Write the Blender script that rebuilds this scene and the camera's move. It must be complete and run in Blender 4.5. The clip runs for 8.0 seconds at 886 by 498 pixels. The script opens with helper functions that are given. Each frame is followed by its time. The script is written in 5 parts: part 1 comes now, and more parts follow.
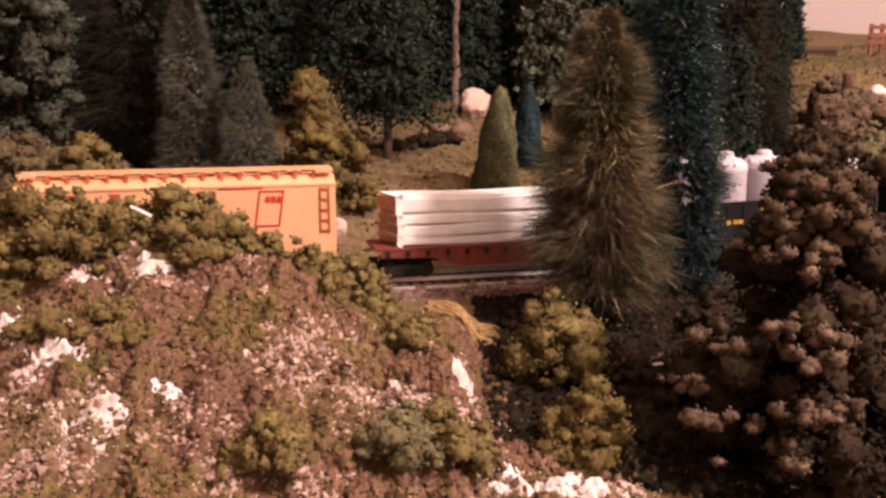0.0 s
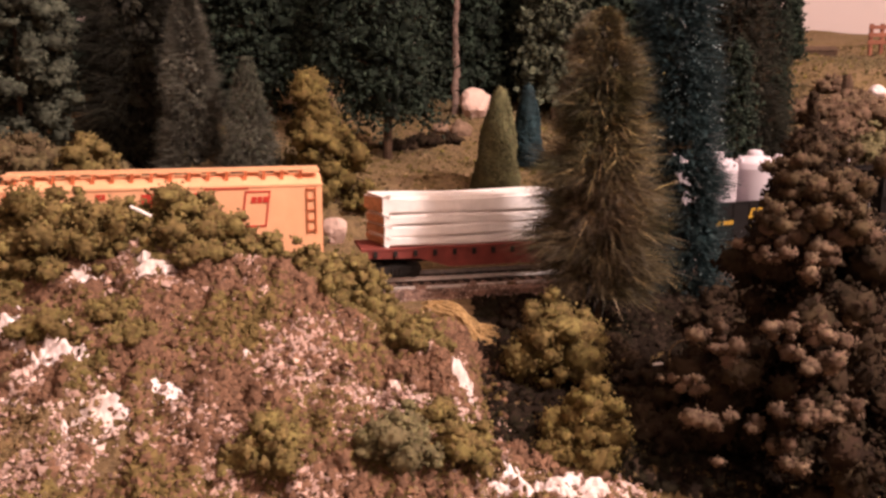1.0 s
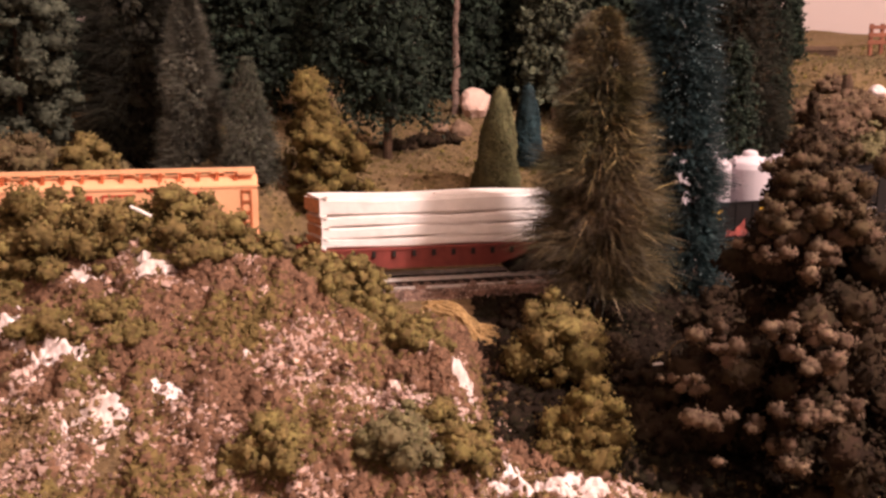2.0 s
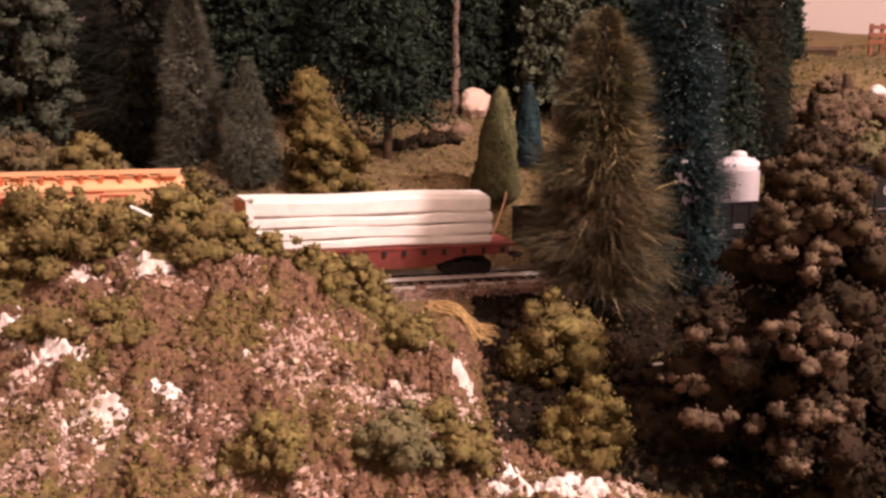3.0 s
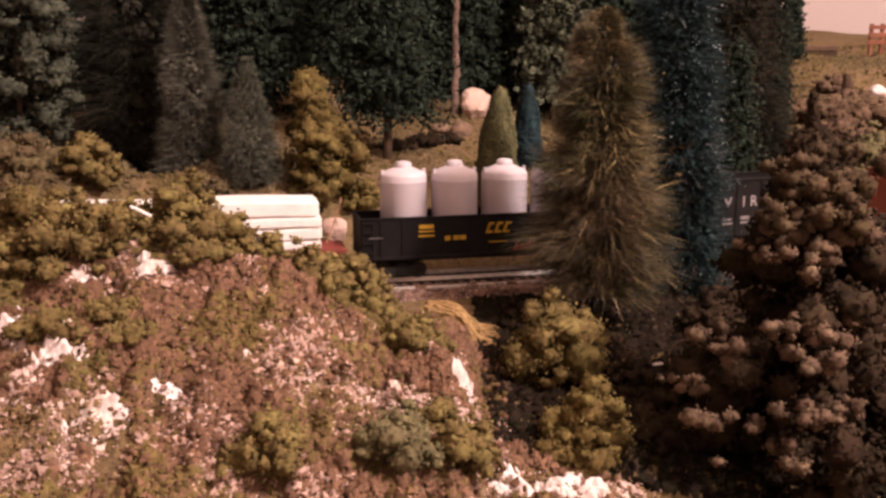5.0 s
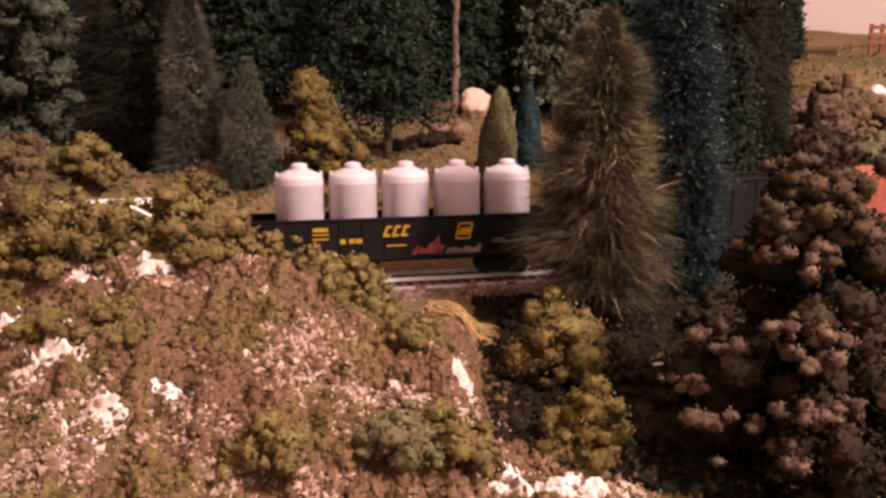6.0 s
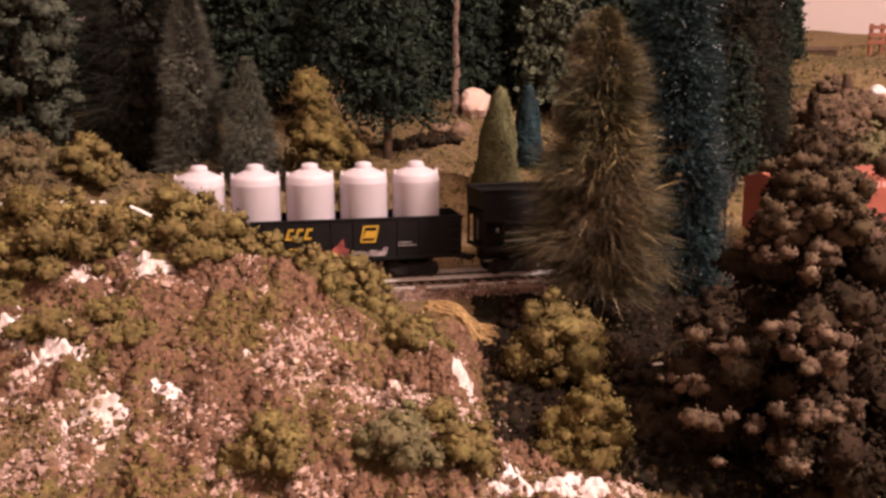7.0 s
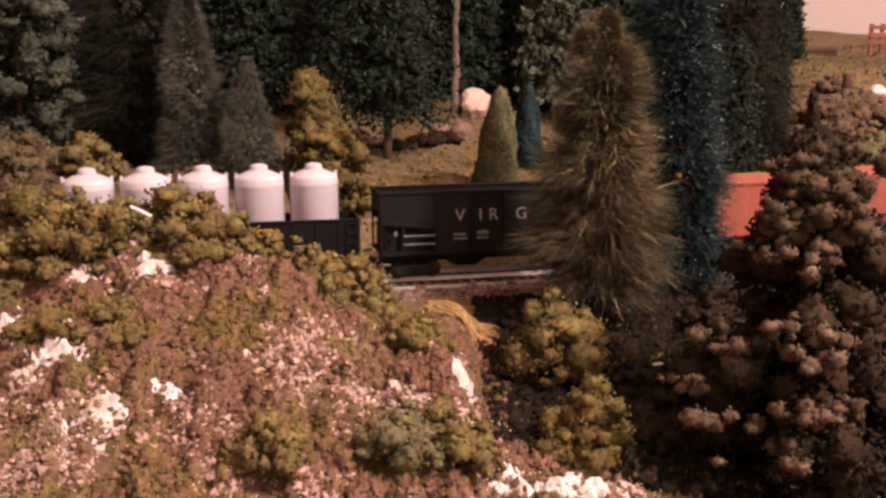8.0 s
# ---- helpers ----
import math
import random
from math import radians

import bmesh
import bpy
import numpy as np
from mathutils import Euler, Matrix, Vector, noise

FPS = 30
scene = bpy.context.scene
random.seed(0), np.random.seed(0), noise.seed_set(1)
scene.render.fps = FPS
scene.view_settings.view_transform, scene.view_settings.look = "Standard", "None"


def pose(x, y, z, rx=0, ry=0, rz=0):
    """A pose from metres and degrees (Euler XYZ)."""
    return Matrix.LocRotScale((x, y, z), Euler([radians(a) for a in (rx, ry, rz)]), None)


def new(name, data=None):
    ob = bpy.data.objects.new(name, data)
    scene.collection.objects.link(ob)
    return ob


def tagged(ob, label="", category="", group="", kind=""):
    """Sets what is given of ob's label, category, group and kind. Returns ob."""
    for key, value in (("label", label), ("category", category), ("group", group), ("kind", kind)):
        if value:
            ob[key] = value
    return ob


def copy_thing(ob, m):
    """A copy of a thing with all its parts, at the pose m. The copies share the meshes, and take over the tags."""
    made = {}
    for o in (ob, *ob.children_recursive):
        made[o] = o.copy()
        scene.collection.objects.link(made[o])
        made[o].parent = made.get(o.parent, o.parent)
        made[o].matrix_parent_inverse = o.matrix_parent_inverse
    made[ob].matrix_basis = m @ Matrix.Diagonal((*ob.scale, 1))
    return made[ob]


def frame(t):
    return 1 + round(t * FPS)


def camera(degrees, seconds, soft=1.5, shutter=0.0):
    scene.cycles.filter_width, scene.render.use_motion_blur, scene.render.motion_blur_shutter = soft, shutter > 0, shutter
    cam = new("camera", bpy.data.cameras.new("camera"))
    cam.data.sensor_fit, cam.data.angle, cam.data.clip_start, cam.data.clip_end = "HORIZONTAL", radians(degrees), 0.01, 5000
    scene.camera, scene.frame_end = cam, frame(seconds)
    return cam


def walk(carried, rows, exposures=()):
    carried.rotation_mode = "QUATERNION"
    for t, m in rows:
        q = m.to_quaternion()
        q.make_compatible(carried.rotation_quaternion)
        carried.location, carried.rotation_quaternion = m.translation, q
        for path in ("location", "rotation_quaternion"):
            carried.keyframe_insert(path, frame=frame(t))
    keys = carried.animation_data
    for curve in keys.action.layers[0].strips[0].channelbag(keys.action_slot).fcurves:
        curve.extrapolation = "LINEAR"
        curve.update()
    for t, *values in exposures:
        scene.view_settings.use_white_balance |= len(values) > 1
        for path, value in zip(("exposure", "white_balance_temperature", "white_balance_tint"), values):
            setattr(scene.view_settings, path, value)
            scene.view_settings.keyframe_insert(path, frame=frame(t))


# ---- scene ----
# A model railway on a table: a freight train draws past a wooded hillside. Rail top is z = 0.
cam = camera(49.52, 8.0, soft=2.8, shutter=0.4)
EYE = pose(0.0, 0.0, 0.1270, 90 - 11.22, 0, 0.0)
walk(cam, [(0.0, EYE), (8.0, EYE)])

# ---- light: one warm lamp under the ceiling, a closed room round it ----
world = bpy.data.worlds.new("room_air")
world.use_nodes = True
world.node_tree.nodes["Background"].inputs[0].default_value = (1.0, 0.78, 0.66, 1)
world.node_tree.nodes["Background"].inputs[1].default_value = 0.02
scene.world = world
bulb = bpy.data.lights.new("ceiling_bulb", "POINT")
bulb.energy, bulb.color, bulb.shadow_soft_size = 121.0, (1.0, 0.805, 0.755), 0.06
bulb_ob = new("ceiling_bulb", bulb)
bulb_ob.location = (0.84, -0.12, 1.05)
scene.view_settings.exposure = 0.0


# ---- materials ----
def mat(name, base, rough=0.8, metal=0.0, vary=0.25, scale=200.0, bump=0.0, bump_scale=600.0, tint=None, island=0.0, spec=0.3):
    """Painted, foamed or earthy surface: two scales of colour variation, fine relief, and a change from piece to piece."""
    m = bpy.data.materials.new(name)
    m.use_nodes = True
    n, l = m.node_tree.nodes, m.node_tree.links
    b = n["Principled BSDF"]
    b.inputs["Roughness"].default_value, b.inputs["Metallic"].default_value = rough, metal
    b.inputs["Specular IOR Level"].default_value = spec
    co = n.new("ShaderNodeTexCoord")
    big, fine = n.new("ShaderNodeTexNoise"), n.new("ShaderNodeTexNoise")
    big.inputs["Scale"].default_value, fine.inputs["Scale"].default_value = scale * 0.2, scale
    big.inputs["Detail"].default_value = fine.inputs["Detail"].default_value = 4
    l.new(co.outputs["Object"], big.inputs["Vector"]), l.new(co.outputs["Object"], fine.inputs["Vector"])
    tint = tint or tuple(c * 0.55 for c in base)
    ramp = n.new("ShaderNodeMapRange")
    ramp.inputs[1].default_value, ramp.inputs[2].default_value = 0.35, 0.68
    l.new(big.outputs[0], ramp.inputs[0])
    mul = n.new("ShaderNodeMath")
    mul.operation = "MULTIPLY"
    mul.inputs[1].default_value = min(1.0, vary * 2.5)
    l.new(ramp.outputs[0], mul.inputs[0])
    mix = n.new("ShaderNodeMix")
    mix.data_type = "RGBA"
    mix.inputs["A"].default_value, mix.inputs["B"].default_value = (*base, 1), (*tint, 1)
    l.new(mul.outputs[0], mix.inputs["Factor"])
    val = n.new("ShaderNodeMapRange")
    val.inputs[1].default_value, val.inputs[2].default_value = 0.3, 0.7
    val.inputs[3].default_value, val.inputs[4].default_value = 1 - vary, 1 + vary
    l.new(fine.outputs[0], val.inputs[0])
    hsv = n.new("ShaderNodeHueSaturation")
    l.new(mix.outputs["Result"], hsv.inputs["Color"])
    if island:
        geo = n.new("ShaderNodeNewGeometry")
        isl = n.new("ShaderNodeMapRange")
        isl.inputs[3].default_value, isl.inputs[4].default_value = 1 - island, 1 + island
        l.new(geo.outputs["Random Per Island"], isl.inputs[0])
        both = n.new("ShaderNodeMath")
        both.operation = "MULTIPLY"
        l.new(isl.outputs[0], both.inputs[0]), l.new(val.outputs[0], both.inputs[1])
        l.new(both.outputs[0], hsv.inputs["Value"])
        hue = n.new("ShaderNodeMapRange")
        hue.inputs[3].default_value, hue.inputs[4].default_value = 0.485, 0.515
        l.new(geo.outputs["Random Per Island"], hue.inputs[0]), l.new(hue.outputs[0], hsv.inputs["Hue"])
    else:
        l.new(val.outputs[0], hsv.inputs["Value"])
    l.new(hsv.outputs[0], b.inputs["Base Color"])
    if bump:
        bn, bp = n.new("ShaderNodeTexNoise"), n.new("ShaderNodeBump")
        bn.inputs["Scale"].default_value, bn.inputs["Detail"].default_value = bump_scale, 5
        bp.inputs["Strength"].default_value, bp.inputs["Distance"].default_value = bump, 0.001
        l.new(co.outputs["Object"], bn.inputs["Vector"])
        l.new(bn.outputs[0], bp.inputs["Height"]), l.new(bp.outputs[0], b.inputs["Normal"])
    return m


def crumb_mat(name, earth, pale, moss, patch=28.0, pale_at=0.60, moss_at=0.56):
    """Loose crumbs over plaster: earth, with patches of pale plaster grains and of moss-green flock."""
    m = bpy.data.materials.new(name)
    m.use_nodes = True
    n, l = m.node_tree.nodes, m.node_tree.links
    b = n["Principled BSDF"]
    b.inputs["Roughness"].default_value, b.inputs["Specular IOR Level"].default_value = 0.95, 0.06
    co, geo = n.new("ShaderNodeTexCoord"), n.new("ShaderNodeNewGeometry")
    shades = []
    for seed, at in ((0.0, pale_at), (4.7, moss_at)):
        mp, nz, mr, rnd, gt = n.new("ShaderNodeMapping"), n.new("ShaderNodeTexNoise"), n.new("ShaderNodeMapRange"), n.new("ShaderNodeMath"), n.new("ShaderNodeMath")
        mp.inputs["Location"].default_value = (seed, seed * 0.7, seed * 1.3)
        nz.inputs["Scale"].default_value, nz.inputs["Detail"].default_value = patch, 4
        l.new(co.outputs["Object"], mp.inputs["Vector"]), l.new(mp.outputs[0], nz.inputs["Vector"])
        mr.inputs[1].default_value, mr.inputs[2].default_value = at - 0.16, at + 0.12
        l.new(nz.outputs[0], mr.inputs[0])
        rnd.operation, gt.operation = "MULTIPLY_ADD", "GREATER_THAN"
        rnd.inputs[1].default_value, rnd.inputs[2].default_value = 7.31 + seed, seed
        l.new(geo.outputs["Random Per Island"], rnd.inputs[0])
        fr = n.new("ShaderNodeMath")
        fr.operation = "FRACT"
        l.new(rnd.outputs[0], fr.inputs[0])
        l.new(mr.outputs[0], gt.inputs[0]), l.new(fr.outputs[0], gt.inputs[1])
        shades.append(gt)
    one, two, hsv, vr = n.new("ShaderNodeMix"), n.new("ShaderNodeMix"), n.new("ShaderNodeHueSaturation"), n.new("ShaderNodeMapRange")
    one.data_type = two.data_type = "RGBA"
    one.inputs["A"].default_value, one.inputs["B"].default_value = (*earth, 1), (*moss, 1)
    two.inputs["B"].default_value = (*pale, 1)
    l.new(shades[1].outputs[0], one.inputs["Factor"]), l.new(shades[0].outputs[0], two.inputs["Factor"])
    l.new(one.outputs["Result"], two.inputs["A"]), l.new(two.outputs["Result"], hsv.inputs["Color"])
    vr.inputs[3].default_value, vr.inputs[4].default_value = 0.62, 1.28
    l.new(geo.outputs["Random Per Island"], vr.inputs[0]), l.new(vr.outputs[0], hsv.inputs["Value"])
    l.new(hsv.outputs[0], b.inputs["Base Color"])
    return m


OLIVE = mat("olive_foam", (0.195, 0.140, 0.055), 0.95, vary=0.35, scale=300, island=0.13, spec=0.1)
YELLOW_OLIVE = mat("yellow_olive_foam", (0.18, 0.128, 0.046), 0.95, vary=0.35, scale=300, island=0.13, spec=0.1)
GREY_GREEN = mat("grey_green_foam", (0.17, 0.140, 0.072), 0.95, vary=0.3, scale=300, island=0.13, spec=0.1)
MUTED = mat("muted_brown_foam", (0.155, 0.112, 0.060), 0.95, vary=0.3, scale=260, island=0.13, spec=0.1)
# brown foam made near-black: shade is put into its colour
DRY = mat("shade_dark_brown_foam", (0.040, 0.025, 0.015), 0.95, vary=0.5, scale=90, island=0.18, spec=0.1)
DRY_SCRUB = mat("taupe_scrub_foam", (0.175, 0.112, 0.072), 0.95, vary=0.3, scale=120, island=0.2, spec=0.1)
# olive-brown of its own, lightened for the dry tree's lit top
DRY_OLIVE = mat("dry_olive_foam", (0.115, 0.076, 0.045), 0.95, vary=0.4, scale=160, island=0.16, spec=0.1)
# lit counterpart of the dry tree's dark foam
DRY_LIT = mat("lit_leaf_foam", (0.165, 0.105, 0.070), 0.95, vary=0.4, scale=160, island=0.16, spec=0.1)
CONE_GREEN = mat("cone_green_flock", (0.125, 0.115, 0.058), 0.95, vary=0.3, scale=400, island=0.2, spec=0.1)
DEEP_GREEN = mat("deep_green_leaf", (0.024, 0.034, 0.022), 0.85, vary=0.4, scale=200, island=0.55, spec=0.2)
PALE_LEAF = mat("pale_tipped_leaf", (0.088, 0.093, 0.058), 0.8, vary=0.4, scale=200, island=0.6, spec=0.25)
SILVER_LEAF = mat("silver_green_foliage", (0.070, 0.073, 0.050), 0.85, vary=0.35, scale=160, island=0.5, spec=0.2)
TEAL = mat("teal_flock", (0.012, 0.030, 0.034), 0.8, vary=0.4, scale=200, island=0.5, spec=0.3)
TEAL_NEEDLE = mat("dark_teal_needle", (0.019, 0.036, 0.037), 0.6, vary=0.4, scale=120, island=0.7, spec=0.2)
BROWN_NEEDLE = mat("brown_olive_needle", (0.118, 0.078, 0.044), 0.55, vary=0.5, scale=90, island=0.8, tint=(0.055, 0.055, 0.02), spec=0.4)
# pale straw: painted highlight bristles, and the wire loop
STRAW = mat("straw_bristle", (0.40, 0.28, 0.13), 0.45, vary=0.4, scale=200, island=0.5, spec=0.4)
# pale teal for glints painted on the dark conifer
GLINT = mat("teal_glint_flock", (0.28, 0.36, 0.36), 0.4, vary=0.4, scale=300, island=0.5, spec=0.5)
DARK_NEEDLE = mat("dark_brown_needle", (0.029, 0.026, 0.017), 0.7, vary=0.4, scale=90, island=0.5, spec=0.2)
GREY_NEEDLE = mat("grey_needle", (0.115, 0.107, 0.082), 0.7, vary=0.4, scale=90, island=0.5, spec=0.25)
TRUNK = mat("bark", (0.09, 0.05, 0.03), 0.9, vary=0.4, scale=500, bump=0.6)
PALE_BARK = mat("pale_weathered_bark", (0.24, 0.16, 0.13), 0.9, vary=0.5, scale=150, bump=0.8, tint=(0.08, 0.05, 0.04))
CRUMB = crumb_mat("hillside_crumbs", (0.170, 0.093, 0.059), (0.44, 0.295, 0.245), (0.145, 0.10, 0.04), patch=26.0, pale_at=0.665, moss_at=0.62)
GRASS = crumb_mat("meadow_flock", (0.125, 0.083, 0.042), (0.26, 0.18, 0.10), (0.12, 0.095, 0.03), patch=14.0, pale_at=0.7, moss_at=0.5)
# near-black ground: the shade of gully and pit is put into its colour
SHADE_SOIL = crumb_mat("shade_dark_soil", (0.020, 0.013, 0.009), (0.07, 0.045, 0.03), (0.018, 0.014, 0.008), patch=30.0, pale_at=0.70, moss_at=0.55)
PALE_CRUMB = crumb_mat("pale_plaster_crumbs", (0.37, 0.24, 0.195), (0.60, 0.44, 0.39), (0.17, 0.11, 0.055), patch=40.0, pale_at=0.60, moss_at=0.52)
CHALK = mat("white_plaster_rock", (0.84, 0.72, 0.71), 0.9, vary=0.25, scale=250, bump=1.0, bump_scale=350, tint=(0.45, 0.30, 0.22), spec=0.15)
MUTED_STONE = mat("dull_brown_stone", (0.25, 0.16, 0.11), 0.9, vary=0.35, scale=200, bump=0.8, bump_scale=300, spec=0.15)
PINK_STONE = mat("pinkish_stone", (0.74, 0.52, 0.44), 0.9, vary=0.14, scale=110, bump=0.8, bump_scale=300, tint=(0.36, 0.20, 0.14), spec=0.15)
STRAW_FIBRE = mat("pale_straw_fibre", (0.48, 0.30, 0.13), 0.85, vary=0.35, scale=300, bump=0.3)
SAND = mat("ochre_straw_mat", (0.42, 0.25, 0.10), 0.9, vary=0.4, scale=220, bump=1.0, bump_scale=500, tint=(0.14, 0.08, 0.03))
BALLAST = mat("brown_ballast", (0.33, 0.20, 0.155), 0.95, vary=0.45, scale=500, bump=1.0, bump_scale=900, tint=(0.07, 0.04, 0.03))
TIE = mat("dark_sleeper", (0.05, 0.03, 0.022), 0.85, vary=0.4, scale=400, bump=0.4)
RAIL = mat("nickel_rail", (0.92, 0.85, 0.81), 0.40, 0.30, vary=0.15, scale=500)
ORANGE = mat("orange_car_paint", (0.87, 0.47, 0.265), 0.5, vary=0.10, scale=60, bump=0.1, tint=(0.60, 0.17, 0.05))
RUST_ORANGE = mat("rust_orange_paint", (0.52, 0.14, 0.055), 0.5, vary=0.15, scale=120)
RED_MARK = mat("red_marking", (0.55, 0.045, 0.03), 0.55, vary=0.1, scale=200)
GRAFFITI = mat("faded_red_graffiti", (0.34, 0.07, 0.055), 0.6, vary=0.5, scale=220, tint=(0.10, 0.03, 0.03))
SCRAWL = mat("faded_white_graffiti", (0.40, 0.33, 0.33), 0.6, vary=0.5, scale=260, tint=(0.12, 0.09, 0.09))
# pale grey for painted reflections on bristle tips
TIP_GLINT = mat("glinting_bristle", (0.20, 0.19, 0.19), 0.4, vary=0.3, scale=300)
LUMBER = mat("white_lumber", (0.92, 0.86, 0.84), 0.75, vary=0.08, scale=120, bump=0.3, bump_scale=300, tint=(0.72, 0.55, 0.44))
LUMBER_END = mat("lumber_end_grain", (0.52, 0.27, 0.15), 0.85, vary=0.3, scale=400, bump=0.5)
OXIDE = mat("oxide_red_paint", (0.23, 0.050, 0.04), 0.6, vary=0.2, scale=150, bump=0.15)
BLACK = mat("black_car_paint", (0.010, 0.008, 0.008), 0.62, vary=0.25, scale=100, bump=0.1, spec=0.15)
CHARCOAL = mat("charcoal_car_paint", (0.014, 0.011, 0.011), 0.62, vary=0.25, scale=100, bump=0.1, spec=0.15)
TANK = mat("pale_lilac_plastic", (0.61, 0.53, 0.57), 0.42, vary=0.04, scale=60, bump=0.05, spec=0.4)
YELLOW = mat("yellow_lettering", (0.50, 0.29, 0.03), 0.6, vary=0.1, scale=300)
DIM_MARK = mat("dim_white_lettering", (0.42, 0.35, 0.35), 0.6, vary=0.3, scale=400)
FADED_MARK = mat("faded_pink_lettering", (0.62, 0.30, 0.26), 0.6, vary=0.3, scale=300)
GREY_MARK = mat("worn_grey_lettering", (0.22, 0.19, 0.19), 0.7, vary=0.3, scale=500)
RED_CAR = mat("salmon_red_car_paint", (0.29, 0.080, 0.055), 0.55, vary=0.12, scale=80, bump=0.1)
GRIME = mat("dark_underframe", (0.022, 0.017, 0.015), 0.7, vary=0.3, scale=300, spec=0.3)
WHEEL = mat("blackened_wheel_steel", (0.045, 0.036, 0.032), 0.5, 0.4, vary=0.3, scale=400)
WALL = mat("pinkish_wall_paint", (0.56, 0.46, 0.44), 0.9, vary=0.03, scale=6, bump=0.1, bump_scale=80)
ROOM = mat("cream_room_paint", (0.72, 0.63, 0.57), 0.9, vary=0.03, scale=6)
BOARD = mat("plywood_bench", (0.30, 0.19, 0.10), 0.7, vary=0.2, scale=20, bump=0.2)
RED_WOOD = mat("reddish_timber", (0.24, 0.085, 0.05), 0.8, vary=0.2, scale=300)


# ---- building helpers ----
def mesh_of(name, bm, material, smooth=False):
    me = bpy.data.meshes.new(name)
    bm.to_mesh(me)
    bm.free()
    me.materials.append(material)
    if smooth:
        me.polygons.foreach_set("use_smooth", np.ones(len(me.polygons), bool))
    return me


def part(name, bm, material, parent=None, label="", smooth=False):
    """Link a bmesh (or a ready mesh) as one mesh object under a thing or a part."""
    me = mesh_of(name, bm, material, smooth) if isinstance(bm, bmesh.types.BMesh) else bm
    ob = new(name, me)
    ob.parent = parent
    return tagged(ob, label) if label else ob


def box(bm, x0, x1, y0, y1, z0, z1, bevel=0.0):
    r = bmesh.ops.create_cube(bm, size=1.0, matrix=Matrix.Translation(((x0 + x1) / 2, (y0 + y1) / 2, (z0 + z1) / 2)) @ Matrix.Diagonal((x1 - x0, y1 - y0, z1 - z0, 1)))
    if bevel:
        edges = list({e for v in r["verts"] for e in v.link_edges})
        bmesh.ops.bevel(bm, geom=edges, offset=bevel, segments=2, affect="EDGES", profile=0.6)
    return bm


def rod(bm, a, b, r, sides=8, r2=None):
    a, b = Vector(a), Vector(b)
    d = b - a
    m = Matrix.Translation((a + b) / 2) @ d.to_track_quat("Z", "Y").to_matrix().to_4x4()
    bmesh.ops.create_cone(bm, cap_ends=True, segments=sides, radius1=r, radius2=r if r2 is None else r2, depth=d.length, matrix=m)
    return bm


def prism(bm, outline, y0, y1):
    """A solid whose side view (x, z) is the outline, from y0 to y1."""
    a = [bm.verts.new((x, y0, z)) for x, z in outline]
    b = [bm.verts.new((x, y1, z)) for x, z in outline]
    bm.faces.new(a), bm.faces.new(b[::-1])
    for i in range(len(a)):
        j = (i + 1) % len(a)
        bm.faces.new((a[j], a[i], b[i], b[j]))
    bmesh.ops.recalc_face_normals(bm, faces=bm.faces)
    return bm


def lathe(bm, profile, sides=28):
    rings = [[bm.verts.new((r * math.cos(2 * math.pi * i / sides), r * math.sin(2 * math.pi * i / sides), z)) for i in range(sides)] for r, z in profile]
    for lo, hi in zip(rings, rings[1:]):
        for i in range(sides):
            j = (i + 1) % sides
            bm.faces.new((lo[i], lo[j], hi[j], hi[i]))
    bm.faces.new(rings[0][::-1]), bm.faces.new(rings[-1])
    return bm


def fast_mesh(name, verts, faces, normals, material):
    """A mesh from numpy arrays: verts (n, 3), faces (m, 3 or 4); normals (n, 3) of soft foam, True for smooth, None for flat faces."""
    me = bpy.data.meshes.new(name)
    me.vertices.add(len(verts)), me.loops.add(faces.size), me.polygons.add(len(faces))
    me.vertices.foreach_set("co", np.ascontiguousarray(verts, np.float32).ravel())
    me.loops.foreach_set("vertex_index", faces.astype(np.int32).ravel())
    me.polygons.foreach_set("loop_start", np.arange(0, faces.size, faces.shape[1], dtype=np.int32))
    me.update(calc_edges=True)
    me.materials.append(material)
    me.polygons.foreach_set("use_smooth", np.full(len(faces), normals is not None))
    if isinstance(normals, np.ndarray):
        me.normals_split_custom_set_from_vertices(normals / np.maximum(np.linalg.norm(normals, axis=1), 1e-9)[:, None])
    return me


OCTA_V = np.array([(1, 0, 0), (-1, 0, 0), (0, 1, 0), (0, -1, 0), (0, 0, 1), (0, 0, -1)], float)
OCTA_F = np.array([(0, 2, 4), (2, 1, 4), (1, 3, 4), (3, 0, 4), (2, 0, 5), (1, 2, 5), (3, 1, 5), (0, 3, 5)])


def turns(n, rng):
    q = rng.normal(size=(n, 4))
    q /= np.linalg.norm(q, axis=1)[:, None]
    w, x, y, z = q.T
    return np.stack([1 - 2 * (y * y + z * z), 2 * (x * y - w * z), 2 * (x * z + w * y), 2 * (x * y + w * z), 1 - 2 * (x * x + z * z), 2 * (y * z - w * x),
                     2 * (x * z - w * y), 2 * (y * z + w * x), 1 - 2 * (x * x + y * y)], 1).reshape(n, 3, 3)


def bits(points, size, rng, flat=0.6):
    """Small uneven crumbs or leaves at the points: verts, faces."""
    n = len(points)
    shape = OCTA_V[None] * rng.uniform(0.6, 1.3, (n, 6, 1)) * np.array([1, 0.85, flat])
    v = np.einsum("nij,nkj->nki", turns(n, rng), shape) * (np.asarray(size) * rng.uniform(0.6, 1.35, n))[:, None, None] + points[:, None]
    f = OCTA_F[None] + 6 * np.arange(n)[:, None, None]
    return v.reshape(-1, 3), f.reshape(-1, 3), None


TETRA_V = np.array([(1, 1, 1), (1, -1, -1), (-1, 1, -1), (-1, -1, 1)], float) * 0.75
TETRA_F = np.array([(0, 1, 2), (0, 3, 1), (0, 2, 3), (1, 3, 2)])


